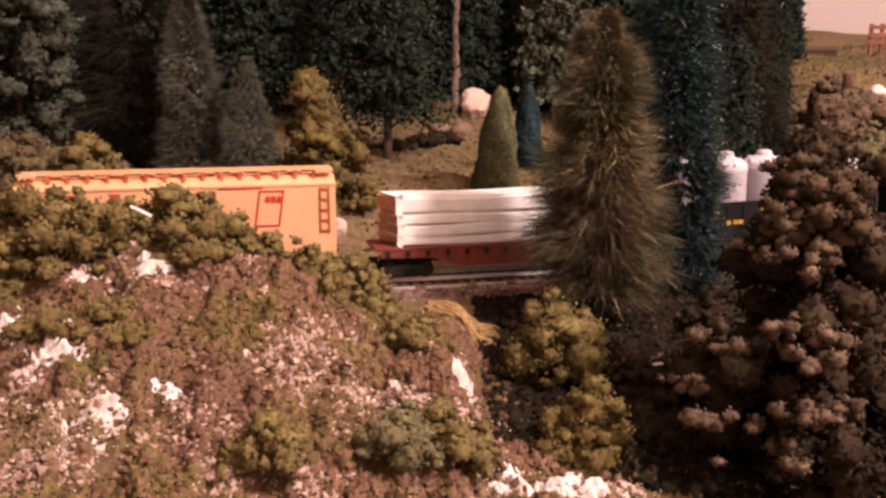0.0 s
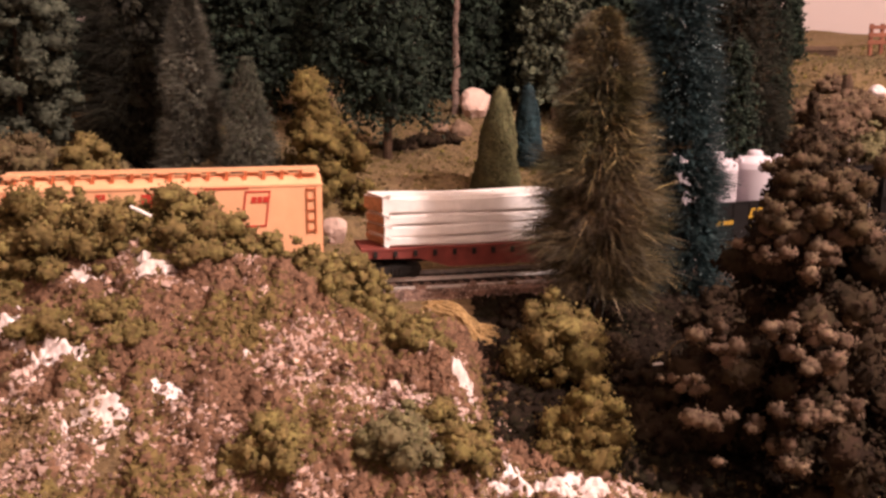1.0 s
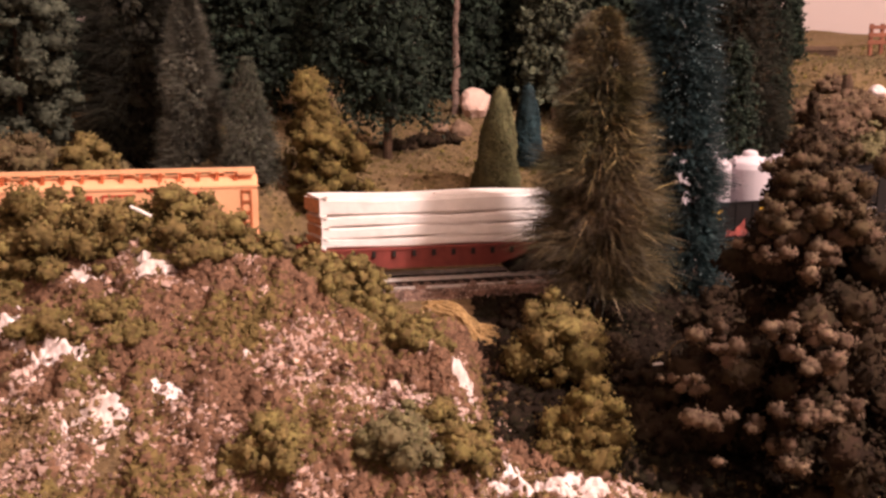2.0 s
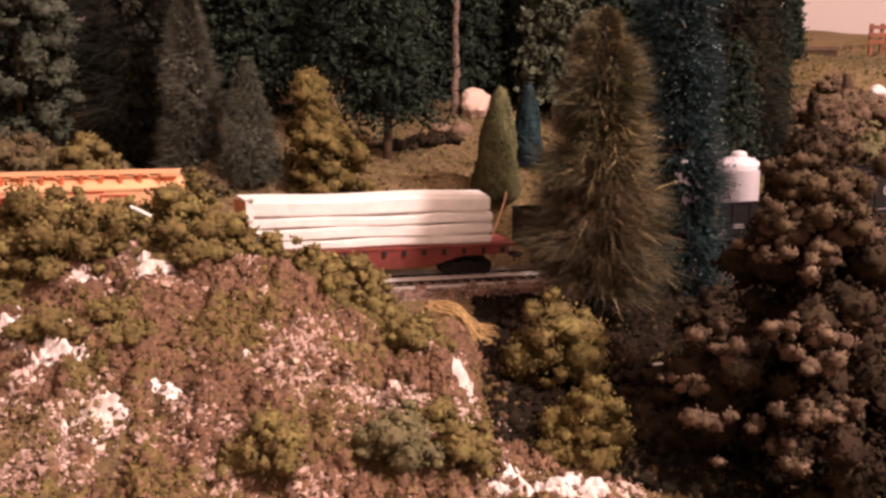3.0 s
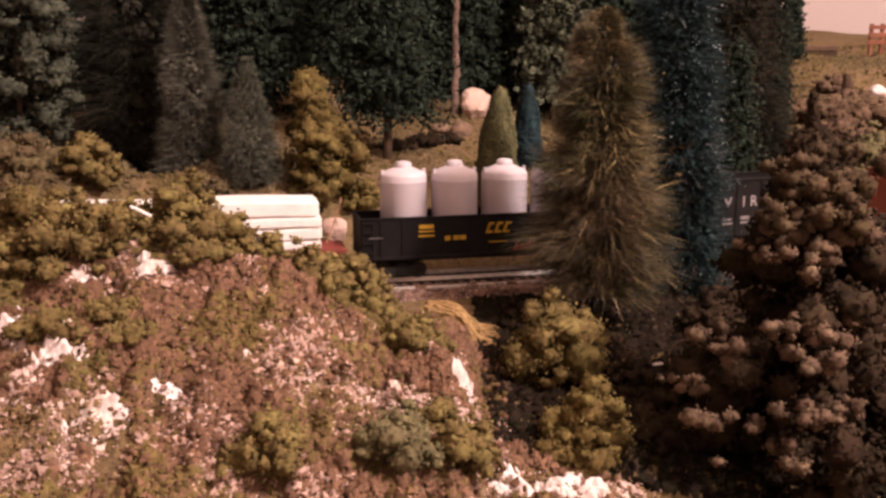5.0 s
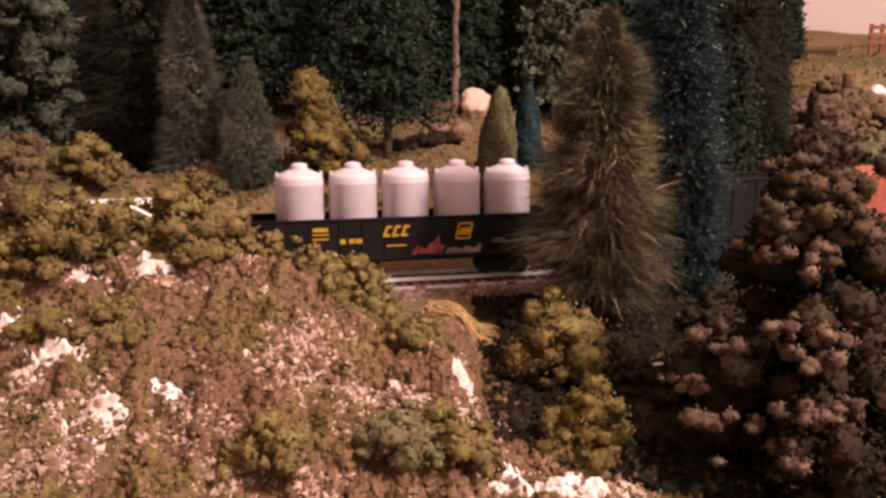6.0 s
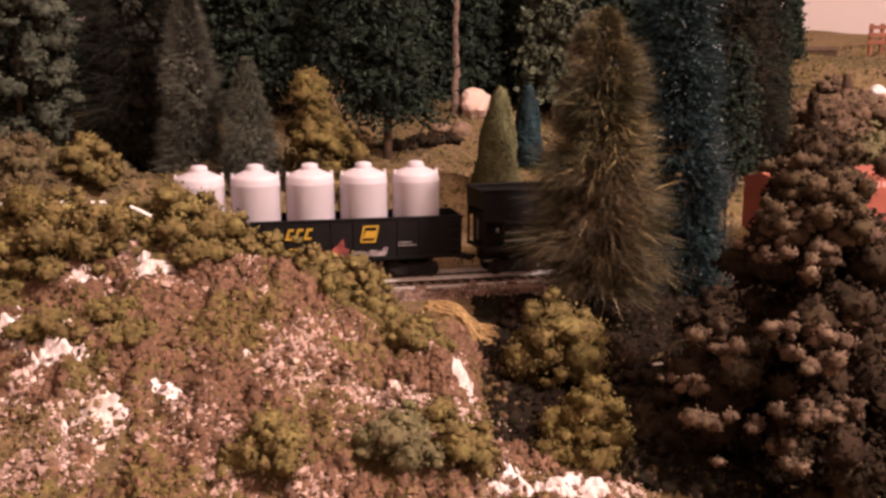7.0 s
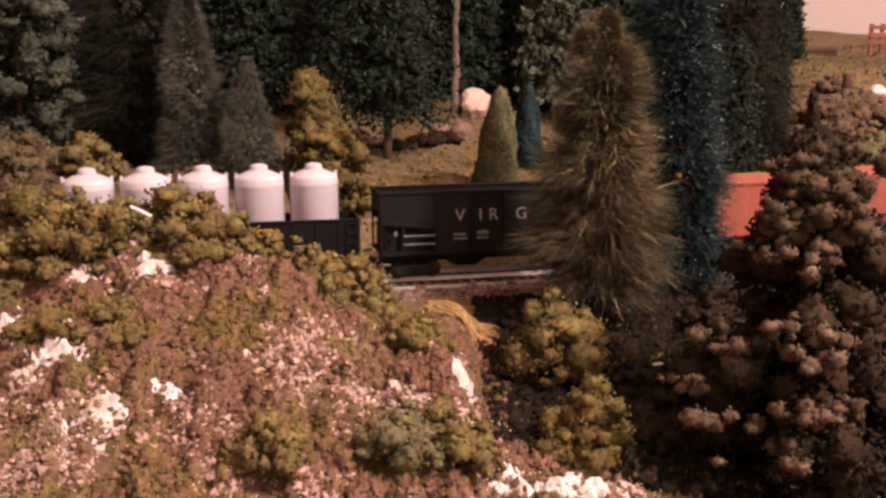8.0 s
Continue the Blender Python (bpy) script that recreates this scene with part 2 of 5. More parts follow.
def specks(points, size, rng, out=None, soft=0.55):
    """Very small four-sided crumbs: verts, faces, normals; out: the way that the surface under each one faces."""
    n = len(points)
    shape = TETRA_V[None] * rng.uniform(0.6, 1.4, (n, 4, 1))
    local = np.einsum("nij,nkj->nki", turns(n, rng), shape)
    v = local * (np.asarray(size) * rng.uniform(0.55, 1.45, n))[:, None, None] + points[:, None]
    normals = None if out is None else (out[:, None] + local * soft).reshape(-1, 3)
    return v.reshape(-1, 3), (TETRA_F[None] + 4 * np.arange(n)[:, None, None]).reshape(-1, 3), normals


def ball_shape():
    bm = bmesh.new()
    bmesh.ops.create_icosphere(bm, subdivisions=2, radius=1.0)
    v = np.array([p.co[:] for p in bm.verts])
    f = np.array([[p.index for p in q.verts] for q in bm.faces])
    bm.free()
    return v, f


BALL_V, BALL_F = ball_shape()


def join(*pieces):
    vs, fs, ns, k = [], [], [], 0
    for v, f, n in pieces:
        vs.append(v), fs.append(f + k), ns.append(n)
        k += len(v)
    return np.concatenate(vs), np.concatenate(fs), None if any(n is None for n in ns) else np.concatenate(ns)


def ball_dirs(n, rng):
    d = rng.normal(size=(n, 3))
    return d / np.linalg.norm(d, axis=1)[:, None]


def lumps_mesh(lumps, grain, cover, rng, fuzz=0.24):
    """Foam clumps: each lump (centre, radius) is a rough dented core covered with fine crumbs of the given grain; fuzz: how far these stray."""
    pts, outs, cores = [], [], []
    for c, r in lumps:
        w1, w2, w3, ph = rng.normal(size=3) * 2.6, rng.normal(size=3) * 4, rng.normal(size=3) * 8, rng.uniform(0, 6)
        sq = np.array([rng.uniform(0.8, 1.25), rng.uniform(0.8, 1.25), rng.uniform(0.7, 1.05)])
        dent = lambda d: 1 + 0.34 * np.sin(d @ w1 + ph) * np.sin(d @ w2) + 0.16 * np.sin(d @ w3 + ph)
        n = max(12, int(cover * (r / grain) ** 2))
        d = ball_dirs(n, rng)
        pts.append(np.asarray(c) + d * sq * (r * dent(d) * (0.82 + fuzz * (rng.rand(n) ** 2.2 * 1.6 - 0.2)))[:, None])
        outs.append(d / sq)
        cores.append((np.asarray(c) + BALL_V * sq * (r * (0.86 - fuzz * 0.35) * dent(BALL_V) * rng.uniform(0.92, 1.08, len(BALL_V)))[:, None], BALL_F, BALL_V / sq))
    return join(*cores, specks(np.concatenate(pts), grain, rng, np.concatenate(outs)))
# ---- the lie of the land ----
TRACK_Y, TRACK_TURN, TRACK_R = 0.5677, radians(11.93), 1.175


def track_at(s, side=0.0):
    """A point of the track's centre line s metres along it (right and away), side metres towards the far side, and the heading: straight, then a wide curve."""
    bend, run_in = np.maximum(s, 0.0), np.minimum(s, 0.0)
    th = TRACK_TURN + bend / TRACK_R
    x = TRACK_R * (np.sin(th) - math.sin(TRACK_TURN)) + run_in * math.cos(TRACK_TURN)
    y = TRACK_Y - TRACK_R * (np.cos(th) - math.cos(TRACK_TURN)) + run_in * math.sin(TRACK_TURN)
    return x - side * np.sin(th), y + side * np.cos(th), th


def off_track(x, y):
    """How far a point lies beyond the track's centre line."""
    c, s = math.cos(TRACK_TURN), math.sin(TRACK_TURN)
    along, across = x * c + (y - TRACK_Y) * s, (y - TRACK_Y) * c - x * s
    return np.where(along < 0, across, TRACK_R - np.hypot(x + TRACK_R * s, y - TRACK_Y - TRACK_R * c))


def smooth(a, b, x):
    t = np.clip((x - a) / (b - a), 0, 1)
    return t * t * (3 - 2 * t)


def waves(x, y, seed, size):
    """Cheap rolling noise from a few crossing sines."""
    r = np.random.RandomState(seed)
    z = 0
    for i in range(7):
        a, p, w = r.uniform(0, 6.283), r.uniform(0, 6.283), r.uniform(0.6, 1.7)
        z = z + np.sin((x * math.cos(a) + y * math.sin(a)) * w * 6.283 / size + p)
    return z / 7


def grit(x, y, seed, size):
    """Smooth random heights, -1 to 1, on a lattice of the given size."""
    table = np.random.RandomState(seed).uniform(-1, 1, (64, 64))
    u, v = x / size, y / size
    i, j = np.floor(u).astype(int), np.floor(v).astype(int)
    u, v = u - i, v - j
    u, v = u * u * (3 - 2 * u), v * v * (3 - 2 * v)
    a, b = table[i % 64, j % 64], table[(i + 1) % 64, j % 64]
    c, d = table[i % 64, (j + 1) % 64], table[(i + 1) % 64, (j + 1) % 64]
    return (a * (1 - u) + b * u) * (1 - v) + (c * (1 - u) + d * u) * v


def land(x, y):
    """The ground's height."""
    x, y = np.asarray(x, float), np.asarray(y, float)
    d = off_track(x, y)
    back = -0.008 + 0.05 * smooth(0.025, 0.135, d) + 0.085 * smooth(0.20, 0.72, d)
    back = back + 0.022 * smooth(-0.04, -0.18, x) * smooth(0.03, 0.09, d) + (0.080 * smooth(0.24, 0.42, x) + 0.035 * smooth(0.42, 0.62, x)) * smooth(0.78, 1.06, y) + 0.014 * np.exp(-((x - 0.035) ** 2 + (y - 0.95) ** 2) / 0.003)
    # pit added to make the black shade under the wide conifer
    back = back - 0.055 * np.exp(-(((x + 0.196) / 0.032) ** 2 + ((y - 0.70) / 0.050) ** 2) ** 2)
    back = back + 0.006 * waves(x, y, 3, 0.12) * smooth(0.03, 0.1, d)
    crest = np.interp(x, [-0.6, -0.2, -0.13, -0.0735, -0.022, 0.004, 0.0105, 0.019, 0.07, 0.2, 0.6], [0.030, 0.032, 0.040, 0.031, 0.004, -0.005, -0.012, -0.036, -0.046, -0.052, -0.052])
    ridge = np.interp(x, [-0.6, -0.0735, 0.01, 0.03, 0.07, 0.3], [0.42, 0.43, 0.41, 0.385, 0.37, 0.37])
    fall = np.interp(x, [-0.6, -0.06, 0.03, 0.08, 0.3], [0.64, 0.58, 0.22, 0.10, 0.06])
    front = crest - fall * (np.sqrt((ridge - y) ** 2 + 0.0001) - 0.01)
    front = np.where(y > ridge, crest, front) + 0.0045 * grit(x, y, 5, 0.034) + 0.0040 * grit(x, y, 6, 0.013) + 0.0032 * grit(x, y, 7, 0.0066) + 0.0017 * grit(x, y, 8, 0.0030)
    t = np.clip((y - ridge) / np.maximum(y - ridge - d - 0.034, 0.02), 0, 1)
    rise = t * t * (3 - 2 * t)
    front = front * (1 - rise) - 0.0085 * rise
    z = np.where(d > -0.034, np.where(d > 0.025, back, -0.0085), front)
    return np.maximum(z, -0.09)


def ground_sheet():
    xs = np.concatenate([np.linspace(-1.2, -0.31, 40), np.linspace(-0.30, 0.26, 330), np.linspace(0.27, 1.2, 50)])
    ys = np.concatenate([np.linspace(0.20, 0.265, 12), np.linspace(0.27, 0.50, 140), np.linspace(0.505, 1.70, 110)])
    x, y = np.meshgrid(xs, ys)
    v = np.stack([x, y, land(x, y)], -1).reshape(-1, 3)
    i = np.arange(x.size).reshape(x.shape)
    f = np.stack([i[:-1, :-1], i[:-1, 1:], i[1:, 1:], i[1:, :-1]], -1).reshape(-1, 4)
    tagged(new("ground", fast_mesh("ground", v, f, True, SLOPE)), "brown earth and plaster scenery base", "ground", kind="structure")


def crumbs(name, label, n, x0, x1, y0, y1, grain, material, seed, keep=None, fine=False):
    rng = np.random.RandomState(seed)
    p = np.stack([rng.uniform(x0, x1, n), rng.uniform(y0, y1, n)], 1)
    if keep:
        p = p[keep(p[:, 0], p[:, 1])]
    p = np.column_stack([p, land(p[:, 0], p[:, 1]) + grain * 0.2])
    v, f, n = (specks if fine else lambda a, b, c: bits(a, b, c, 0.55))(p, grain * np.where(rng.rand(len(p)) < 0.22, rng.uniform(1.0, 1.9, len(p)), rng.uniform(0.35, 0.9, len(p))), rng)
    tagged(new(name, fast_mesh(name, v, f, n, material)), label, "ground cover", kind="stuff")


def facing(x, y, e=0.0012):
    """The way that the ground faces."""
    z = land(x, y)
    return np.stack([(z - land(x + e, y)) / e, (z - land(x, y + e)) / e, np.ones(len(x))], 1)


def moss(name, label, n, x0, x1, y0, y1, grain, material, seed, bare, size, deep=0.008, keep=None):
    """Fine flock in soft patches over the ground, thicker towards the middle of each patch."""
    rng = np.random.RandomState(seed)
    p = np.stack([rng.uniform(x0, x1, n), rng.uniform(y0, y1, n)], 1)
    if keep:
        p = p[keep(p[:, 0], p[:, 1])]
    thick = 0.7 * grit(p[:, 0], p[:, 1], seed, size) + 0.5 * grit(p[:, 0], p[:, 1], seed + 1, size * 0.4) + 0.3 * grit(p[:, 0], p[:, 1], seed + 2, size * 0.15) - bare
    for cx, cy, cr, ch, st, tn in CHALK_SPOTS:
        a, b = (p[:, 0] - cx) * math.cos(tn) + (p[:, 1] - cy) * math.sin(tn), (p[:, 1] - cy) * math.cos(tn) - (p[:, 0] - cx) * math.sin(tn)
        thick = np.where(np.hypot(a, b * st) < cr * rng.uniform(0.55, 0.95, len(p)), -1, thick)
    p, thick = p[thick > 0], thick[thick > 0]
    z = land(p[:, 0], p[:, 1]) + np.minimum(thick, 0.5) * deep * rng.uniform(0.2, 1, len(p))
    at = np.column_stack([p, z])
    piece = bits(at, grain * 0.85, rng, 0.75) if grain > 0.0015 and n < 30000 else specks(at, grain, rng, facing(p[:, 0], p[:, 1]), 0.8)
    tagged(new(name, fast_mesh(name, *piece, material)), label, "ground cover", kind="stuff")


def pale_zone(x, y):
    """Where the plaster shows through: 1 in the middle of a patch, 0 away from it."""
    zone = 0.0 * x
    for cx, cy, rx, ry in ((-0.152, 0.332, 0.042, 0.034), (-0.108, 0.354, 0.018, 0.010), (-0.035, 0.378, 0.026, 0.008), (-0.005, 0.372, 0.018, 0.008), (0.045, 0.360, 0.040, 0.012)):
        zone = np.maximum(zone, np.exp(-(((x - cx) / rx) ** 2 + ((y - cy) / ry) ** 2) ** 1.5))
    return zone * (0.80 + 0.20 * smooth(-0.10, -0.06, x))


def outcrop(x, y, r, h, material, label, seed, stretch=1.0, turn=0.0, category="rock"):
    """Broken plaster that breaks through the ground: a jagged crust with a ragged edge."""
    n = int(2.4 * r / 0.0007)
    u, v = np.meshgrid(np.linspace(-1.2, 1.2, n), np.linspace(-1.2, 1.2, n))
    c, s = math.cos(turn), math.sin(turn)
    px, py = x + r * (u * c - v * s / stretch), y + r * (u * s + v * c / stretch)
    d = np.hypot(u, v)
    jag = 0.45 * grit(px, py, seed, 0.010) + 0.50 * grit(px, py, seed + 1, 0.0042) + 0.50 * grit(px, py, seed + 2, 0.0019)
    lift = 0.66 - d ** 1.6 + jag * 1.5
    z = land(px, py) + h * np.minimum(lift, 0.70 + 0.30 * jag) - 0.0004
    bm = bmesh.new()
    vs = [[bm.verts.new((px[i, j], py[i, j], z[i, j])) for j in range(n)] for i in range(n)]
    for i in range(n - 1):
        for j in range(n - 1):
            if max(lift[i, j], lift[i + 1, j], lift[i, j + 1], lift[i + 1, j + 1]) > -0.15:
                bm.faces.new((vs[i][j], vs[i][j + 1], vs[i + 1][j + 1], vs[i + 1][j]))
    bmesh.ops.delete(bm, geom=[q for q in bm.verts if not q.link_faces], context="VERTS")
    return tagged(part("rock", bm, material), label, category, "rocks")


def room():
    bm = box(bmesh.new(), -2.2, 2.2, 1.70, 1.80, -1.1, 1.35)
    tagged(part("wall_north", bm, WALL), "plain pinkish painted backdrop wall", "wall", kind="structure")
    for name, lim in (("wall_south", (-2.2, 2.2, -2.10, -2.0, -1.1, 1.35)), ("wall_east", (2.2, 2.3, -2.1, 1.8, -1.1, 1.35)), ("wall_west", (-2.3, -2.2, -2.1, 1.8, -1.1, 1.35))):
        tagged(part(name, box(bmesh.new(), *lim), ROOM), "plain cream room wall", "wall", kind="structure")
    tagged(part("ceiling", box(bmesh.new(), -2.3, 2.3, -2.1, 1.8, 1.35, 1.45), ROOM), "plain cream ceiling", "ceiling", kind="structure")
    tagged(part("floor", box(bmesh.new(), -2.3, 2.3, -2.1, 1.8, -1.2, -1.1), BOARD), "plain brown room floor", "floor", kind="structure")
    bench = tagged(new("layout_table"), "plywood table that carries the model landscape", "table", kind="structure")
    part("table_top", box(bmesh.new(), -1.2, 1.2, 0.20, 1.70, -0.125, -0.095), BOARD, bench)
    part("fascia", box(bmesh.new(), -1.2, 1.2, 0.175, 0.197, -0.20, -0.085), BOARD, bench)
    for x in (-1.1, 1.1):
        for y in (0.26, 1.6):
            part("leg", box(bmesh.new(), x - 0.035, x + 0.035, y - 0.035, y + 0.035, -1.1, -0.125), BOARD, bench)


def sweep(profile, s0, s1, step, caps=True):
    """Carry a closed cross-section (side, z) along the track."""
    bm = bmesh.new()
    rings = []
    for s in np.arange(s0, s1 + step / 2, step):
        rings.append([])
        for side, z in profile:
            x, y, _ = track_at(s, side)
            rings[-1].append(bm.verts.new((x, y, z)))
    for a, b in zip(rings, rings[1:]):
        for i in range(len(profile)):
            j = (i + 1) % len(profile)
            bm.faces.new((a[i], b[i], b[j], a[j]))
    bm.faces.new(rings[0]), bm.faces.new(rings[-1][::-1])
    bmesh.ops.recalc_face_normals(bm, faces=bm.faces)
    return bm


def railway():
    track = tagged(new("track"), "single model railway track on brown ballasted roadbed", "railway track", kind="structure")
    bed = [(-0.036, -0.012), (-0.0352, -0.0088), (-0.0300, -0.0082), (-0.0290, -0.0052), (-0.0200, -0.0046), (-0.0185, -0.0034), (0.0185, -0.0034), (0.029, -0.0085), (0.029, -0.012)]
    part("roadbed", sweep(bed, -0.62, 0.72, 0.01), BALLAST, track)
    for side in (-0.00825, 0.00825):
        web = [(side - 0.0010, -0.0022), (side + 0.0010, -0.0022), (side + 0.0009, -0.0018), (side + 0.0003, -0.0016), (side + 0.0003, -0.0007), (side + 0.0005, -0.0006),
               (side + 0.0005, 0.0), (side - 0.0005, 0.0), (side - 0.0005, -0.0006), (side - 0.0003, -0.0007), (side - 0.0003, -0.0016), (side - 0.0009, -0.0018)]
        part("rail", sweep(web, -0.62, 0.72, 0.012), RAIL, track, "bright worn metal rail")
    # broken bright strip added to paint light along the roadbed's edge
    for s0, s1 in ((-0.045, -0.018), (-0.014, 0.012), (0.016, 0.036), (0.040, 0.056), (0.062, 0.070)):
        strip = [(-0.0206, -0.0050), (-0.0206, -0.0032), (-0.0196, -0.0031), (-0.0196, -0.0050)]
        part("lit_edge_strip", sweep(strip, s0, s1, 0.006), RAIL, track, "bright strip that paints the roadbed's lit edge")
    tie = mesh_of("tie", box(bmesh.new(), -0.00115, 0.00115, -0.015, 0.015, -0.0038, -0.0022), TIE)
    for s in np.arange(-0.58, 0.68, 0.0068):
        x, y, th = track_at(s)
        ob = part("tie", tie, TIE, track)
        ob.matrix_basis = pose(x, y, 0, 0, 0, math.degrees(th) + random.uniform(-1.5, 1.5))
    rng = np.random.RandomState(9)
    s = rng.uniform(-0.35, 0.5, 4500)
    side = np.where(rng.rand(4500) < 0.75, rng.uniform(-0.034, -0.0135, 4500), rng.uniform(-0.0135, 0.02, 4500))
    x, y, _ = track_at(s, side)
    z = np.interp(side, [-0.034, -0.030, -0.029, -0.020, -0.0185, 0.02], [-0.0088, -0.0082, -0.0052, -0.0046, -0.0036, -0.0036])
    v, f, n = bits(np.column_stack([x, y, z]), 0.0008, rng, 0.8)
    tagged(part("ballast", fast_mesh("ballast", v, f, n, STONES), STONES, track, "loose brown and pale ballast stones"), kind="stuff")
    # pale grit on the same edge, also for its lit line
    s = rng.uniform(-0.35, 0.5, 4200)
    s = s[grit(s, s * 0, 12, 0.02) > -0.5]
    x, y, _ = track_at(s, -0.0202 + rng.normal(0, 0.0005, len(s)))
    tagged(part("lit_grit_edge", fast_mesh("lit_grit_edge", *bits(np.column_stack([x, y, np.full(len(s), -0.0040)]), 0.0007, rng, 0.6), PALE_CRUMB), PALE_CRUMB, track, "pale grit that paints the roadbed's lit edge"), kind="stuff")


SLOPE = mat("brown_slope_earth", (0.185, 0.122, 0.070), 0.95, vary=0.35, scale=260, bump=1.0, bump_scale=700, tint=(0.15, 0.105, 0.045), spec=0.1)
STONES = crumb_mat("ballast_stones", (0.32, 0.20, 0.155), (0.55, 0.42, 0.36), (0.07, 0.045, 0.035), patch=90.0, pale_at=0.56, moss_at=0.5)


# ---- plants and stones ----
CHALK_SPOTS = ((-0.1291, 0.4175, 0.0125, 0.0050, 1.2, 0.2), (-0.158, 0.4150, 0.016, 0.0032, 2.6, 0.1), (-0.1748, 0.3836, 0.0185, 0.006, 1.9, -0.35), (-0.1540, 0.3700, 0.0150, 0.0055, 1.5, -0.6),
               (-0.1290, 0.3475, 0.0150, 0.0019, 1.25, -0.45), (-0.1076, 0.3595, 0.0090, 0.0013, 1.6, 0.0), (-0.0489, 0.3950, 0.0042, 0.0030, 1.0, 0.5), (-0.0798, 0.3774, 0.0034, 0.0024, 1.0, 0.2),
               (0.0090, 0.3985, 0.0066, 0.010, 0.55, 0.0), (0.0300, 0.3600, 0.0225, 0.0042, 2.4, 0.1), (0.055, 0.363, 0.0190, 0.0040, 2.0, 0.0))


def bush(x, y, r, h, material, label, seed, z=None, grain=0.00074, cover=1.9, n=None):
    """A foam bush: a heap of small uneven clumps that rests on the ground."""
    rng = np.random.RandomState(seed)
    n = n or int(24 + 600 * r)
    z0 = float(land(x, y)) if z is None else z
    lumps = []
    for i in range(13):
        a, q, e = i * 2.4 + rng.uniform(-0.3, 0.3), math.sqrt((i + 0.3) / 13), rng.uniform(0.3, 0.9)
        lr = min(r * rng.uniform(0.28, 0.40), h * 0.55)
        top = h * e * (1 - 0.45 * q * q)
        lumps.append(((r * 0.68 * q * math.cos(a), r * 0.68 * q * math.sin(a), max(lr * 0.1, top - lr * 0.9)), lr))
    for i in range(n):
        a, q, e = rng.uniform(0, 6.283), math.sqrt(rng.rand()), rng.rand() ** 0.8
        lr = r * rng.uniform(0.10, 0.22)
        reach = (r * rng.uniform(0.85, 1.25) - lr * 0.6) * q * math.sqrt(max(0.05, 1 - 0.75 * e * e))
        top = h * e * (1 - 0.45 * q * q) * (0.85 + 0.3 * math.sin(a * 2 + seed) * q)
        lumps.append(((reach * math.cos(a), reach * math.sin(a), max(lr * 0.2, top - lr * 0.6)), lr))
    ob = new("bush")
    ob.location = (x, y, z0)
    n = len(lumps)
    lumps.sort(key=lambda q: math.atan2(q[0][1], q[0][0]))
    sectors = 4 if r < 0.02 else 6
    for k in range(sectors):
        some = lumps[k * n // sectors:(k + 1) * n // sectors]
        part("clump", fast_mesh("clump", *lumps_mesh(some, grain, cover, rng, 0.26), material), material, ob)
    return tagged(ob, label, "bush", "foam bushes")


def trunk_part(tree, h, r, material=None):
    bm = bmesh.new()
    rod(bm, (0, 0, -0.004), (0.001, 0, h * 0.5), r, 8, r * 0.7)
    rod(bm, (0.001, 0, h * 0.5), (0, 0, h), r * 0.7, 8, r * 0.25)
    part("trunk", bm, material or TRUNK, tree)


def tree_base(x, y, label, group, z=None):
    tree = new("tree")
    tree.location = (x, y, float(land(x, y)) if z is None else z)
    return tagged(tree, label, "tree", group)


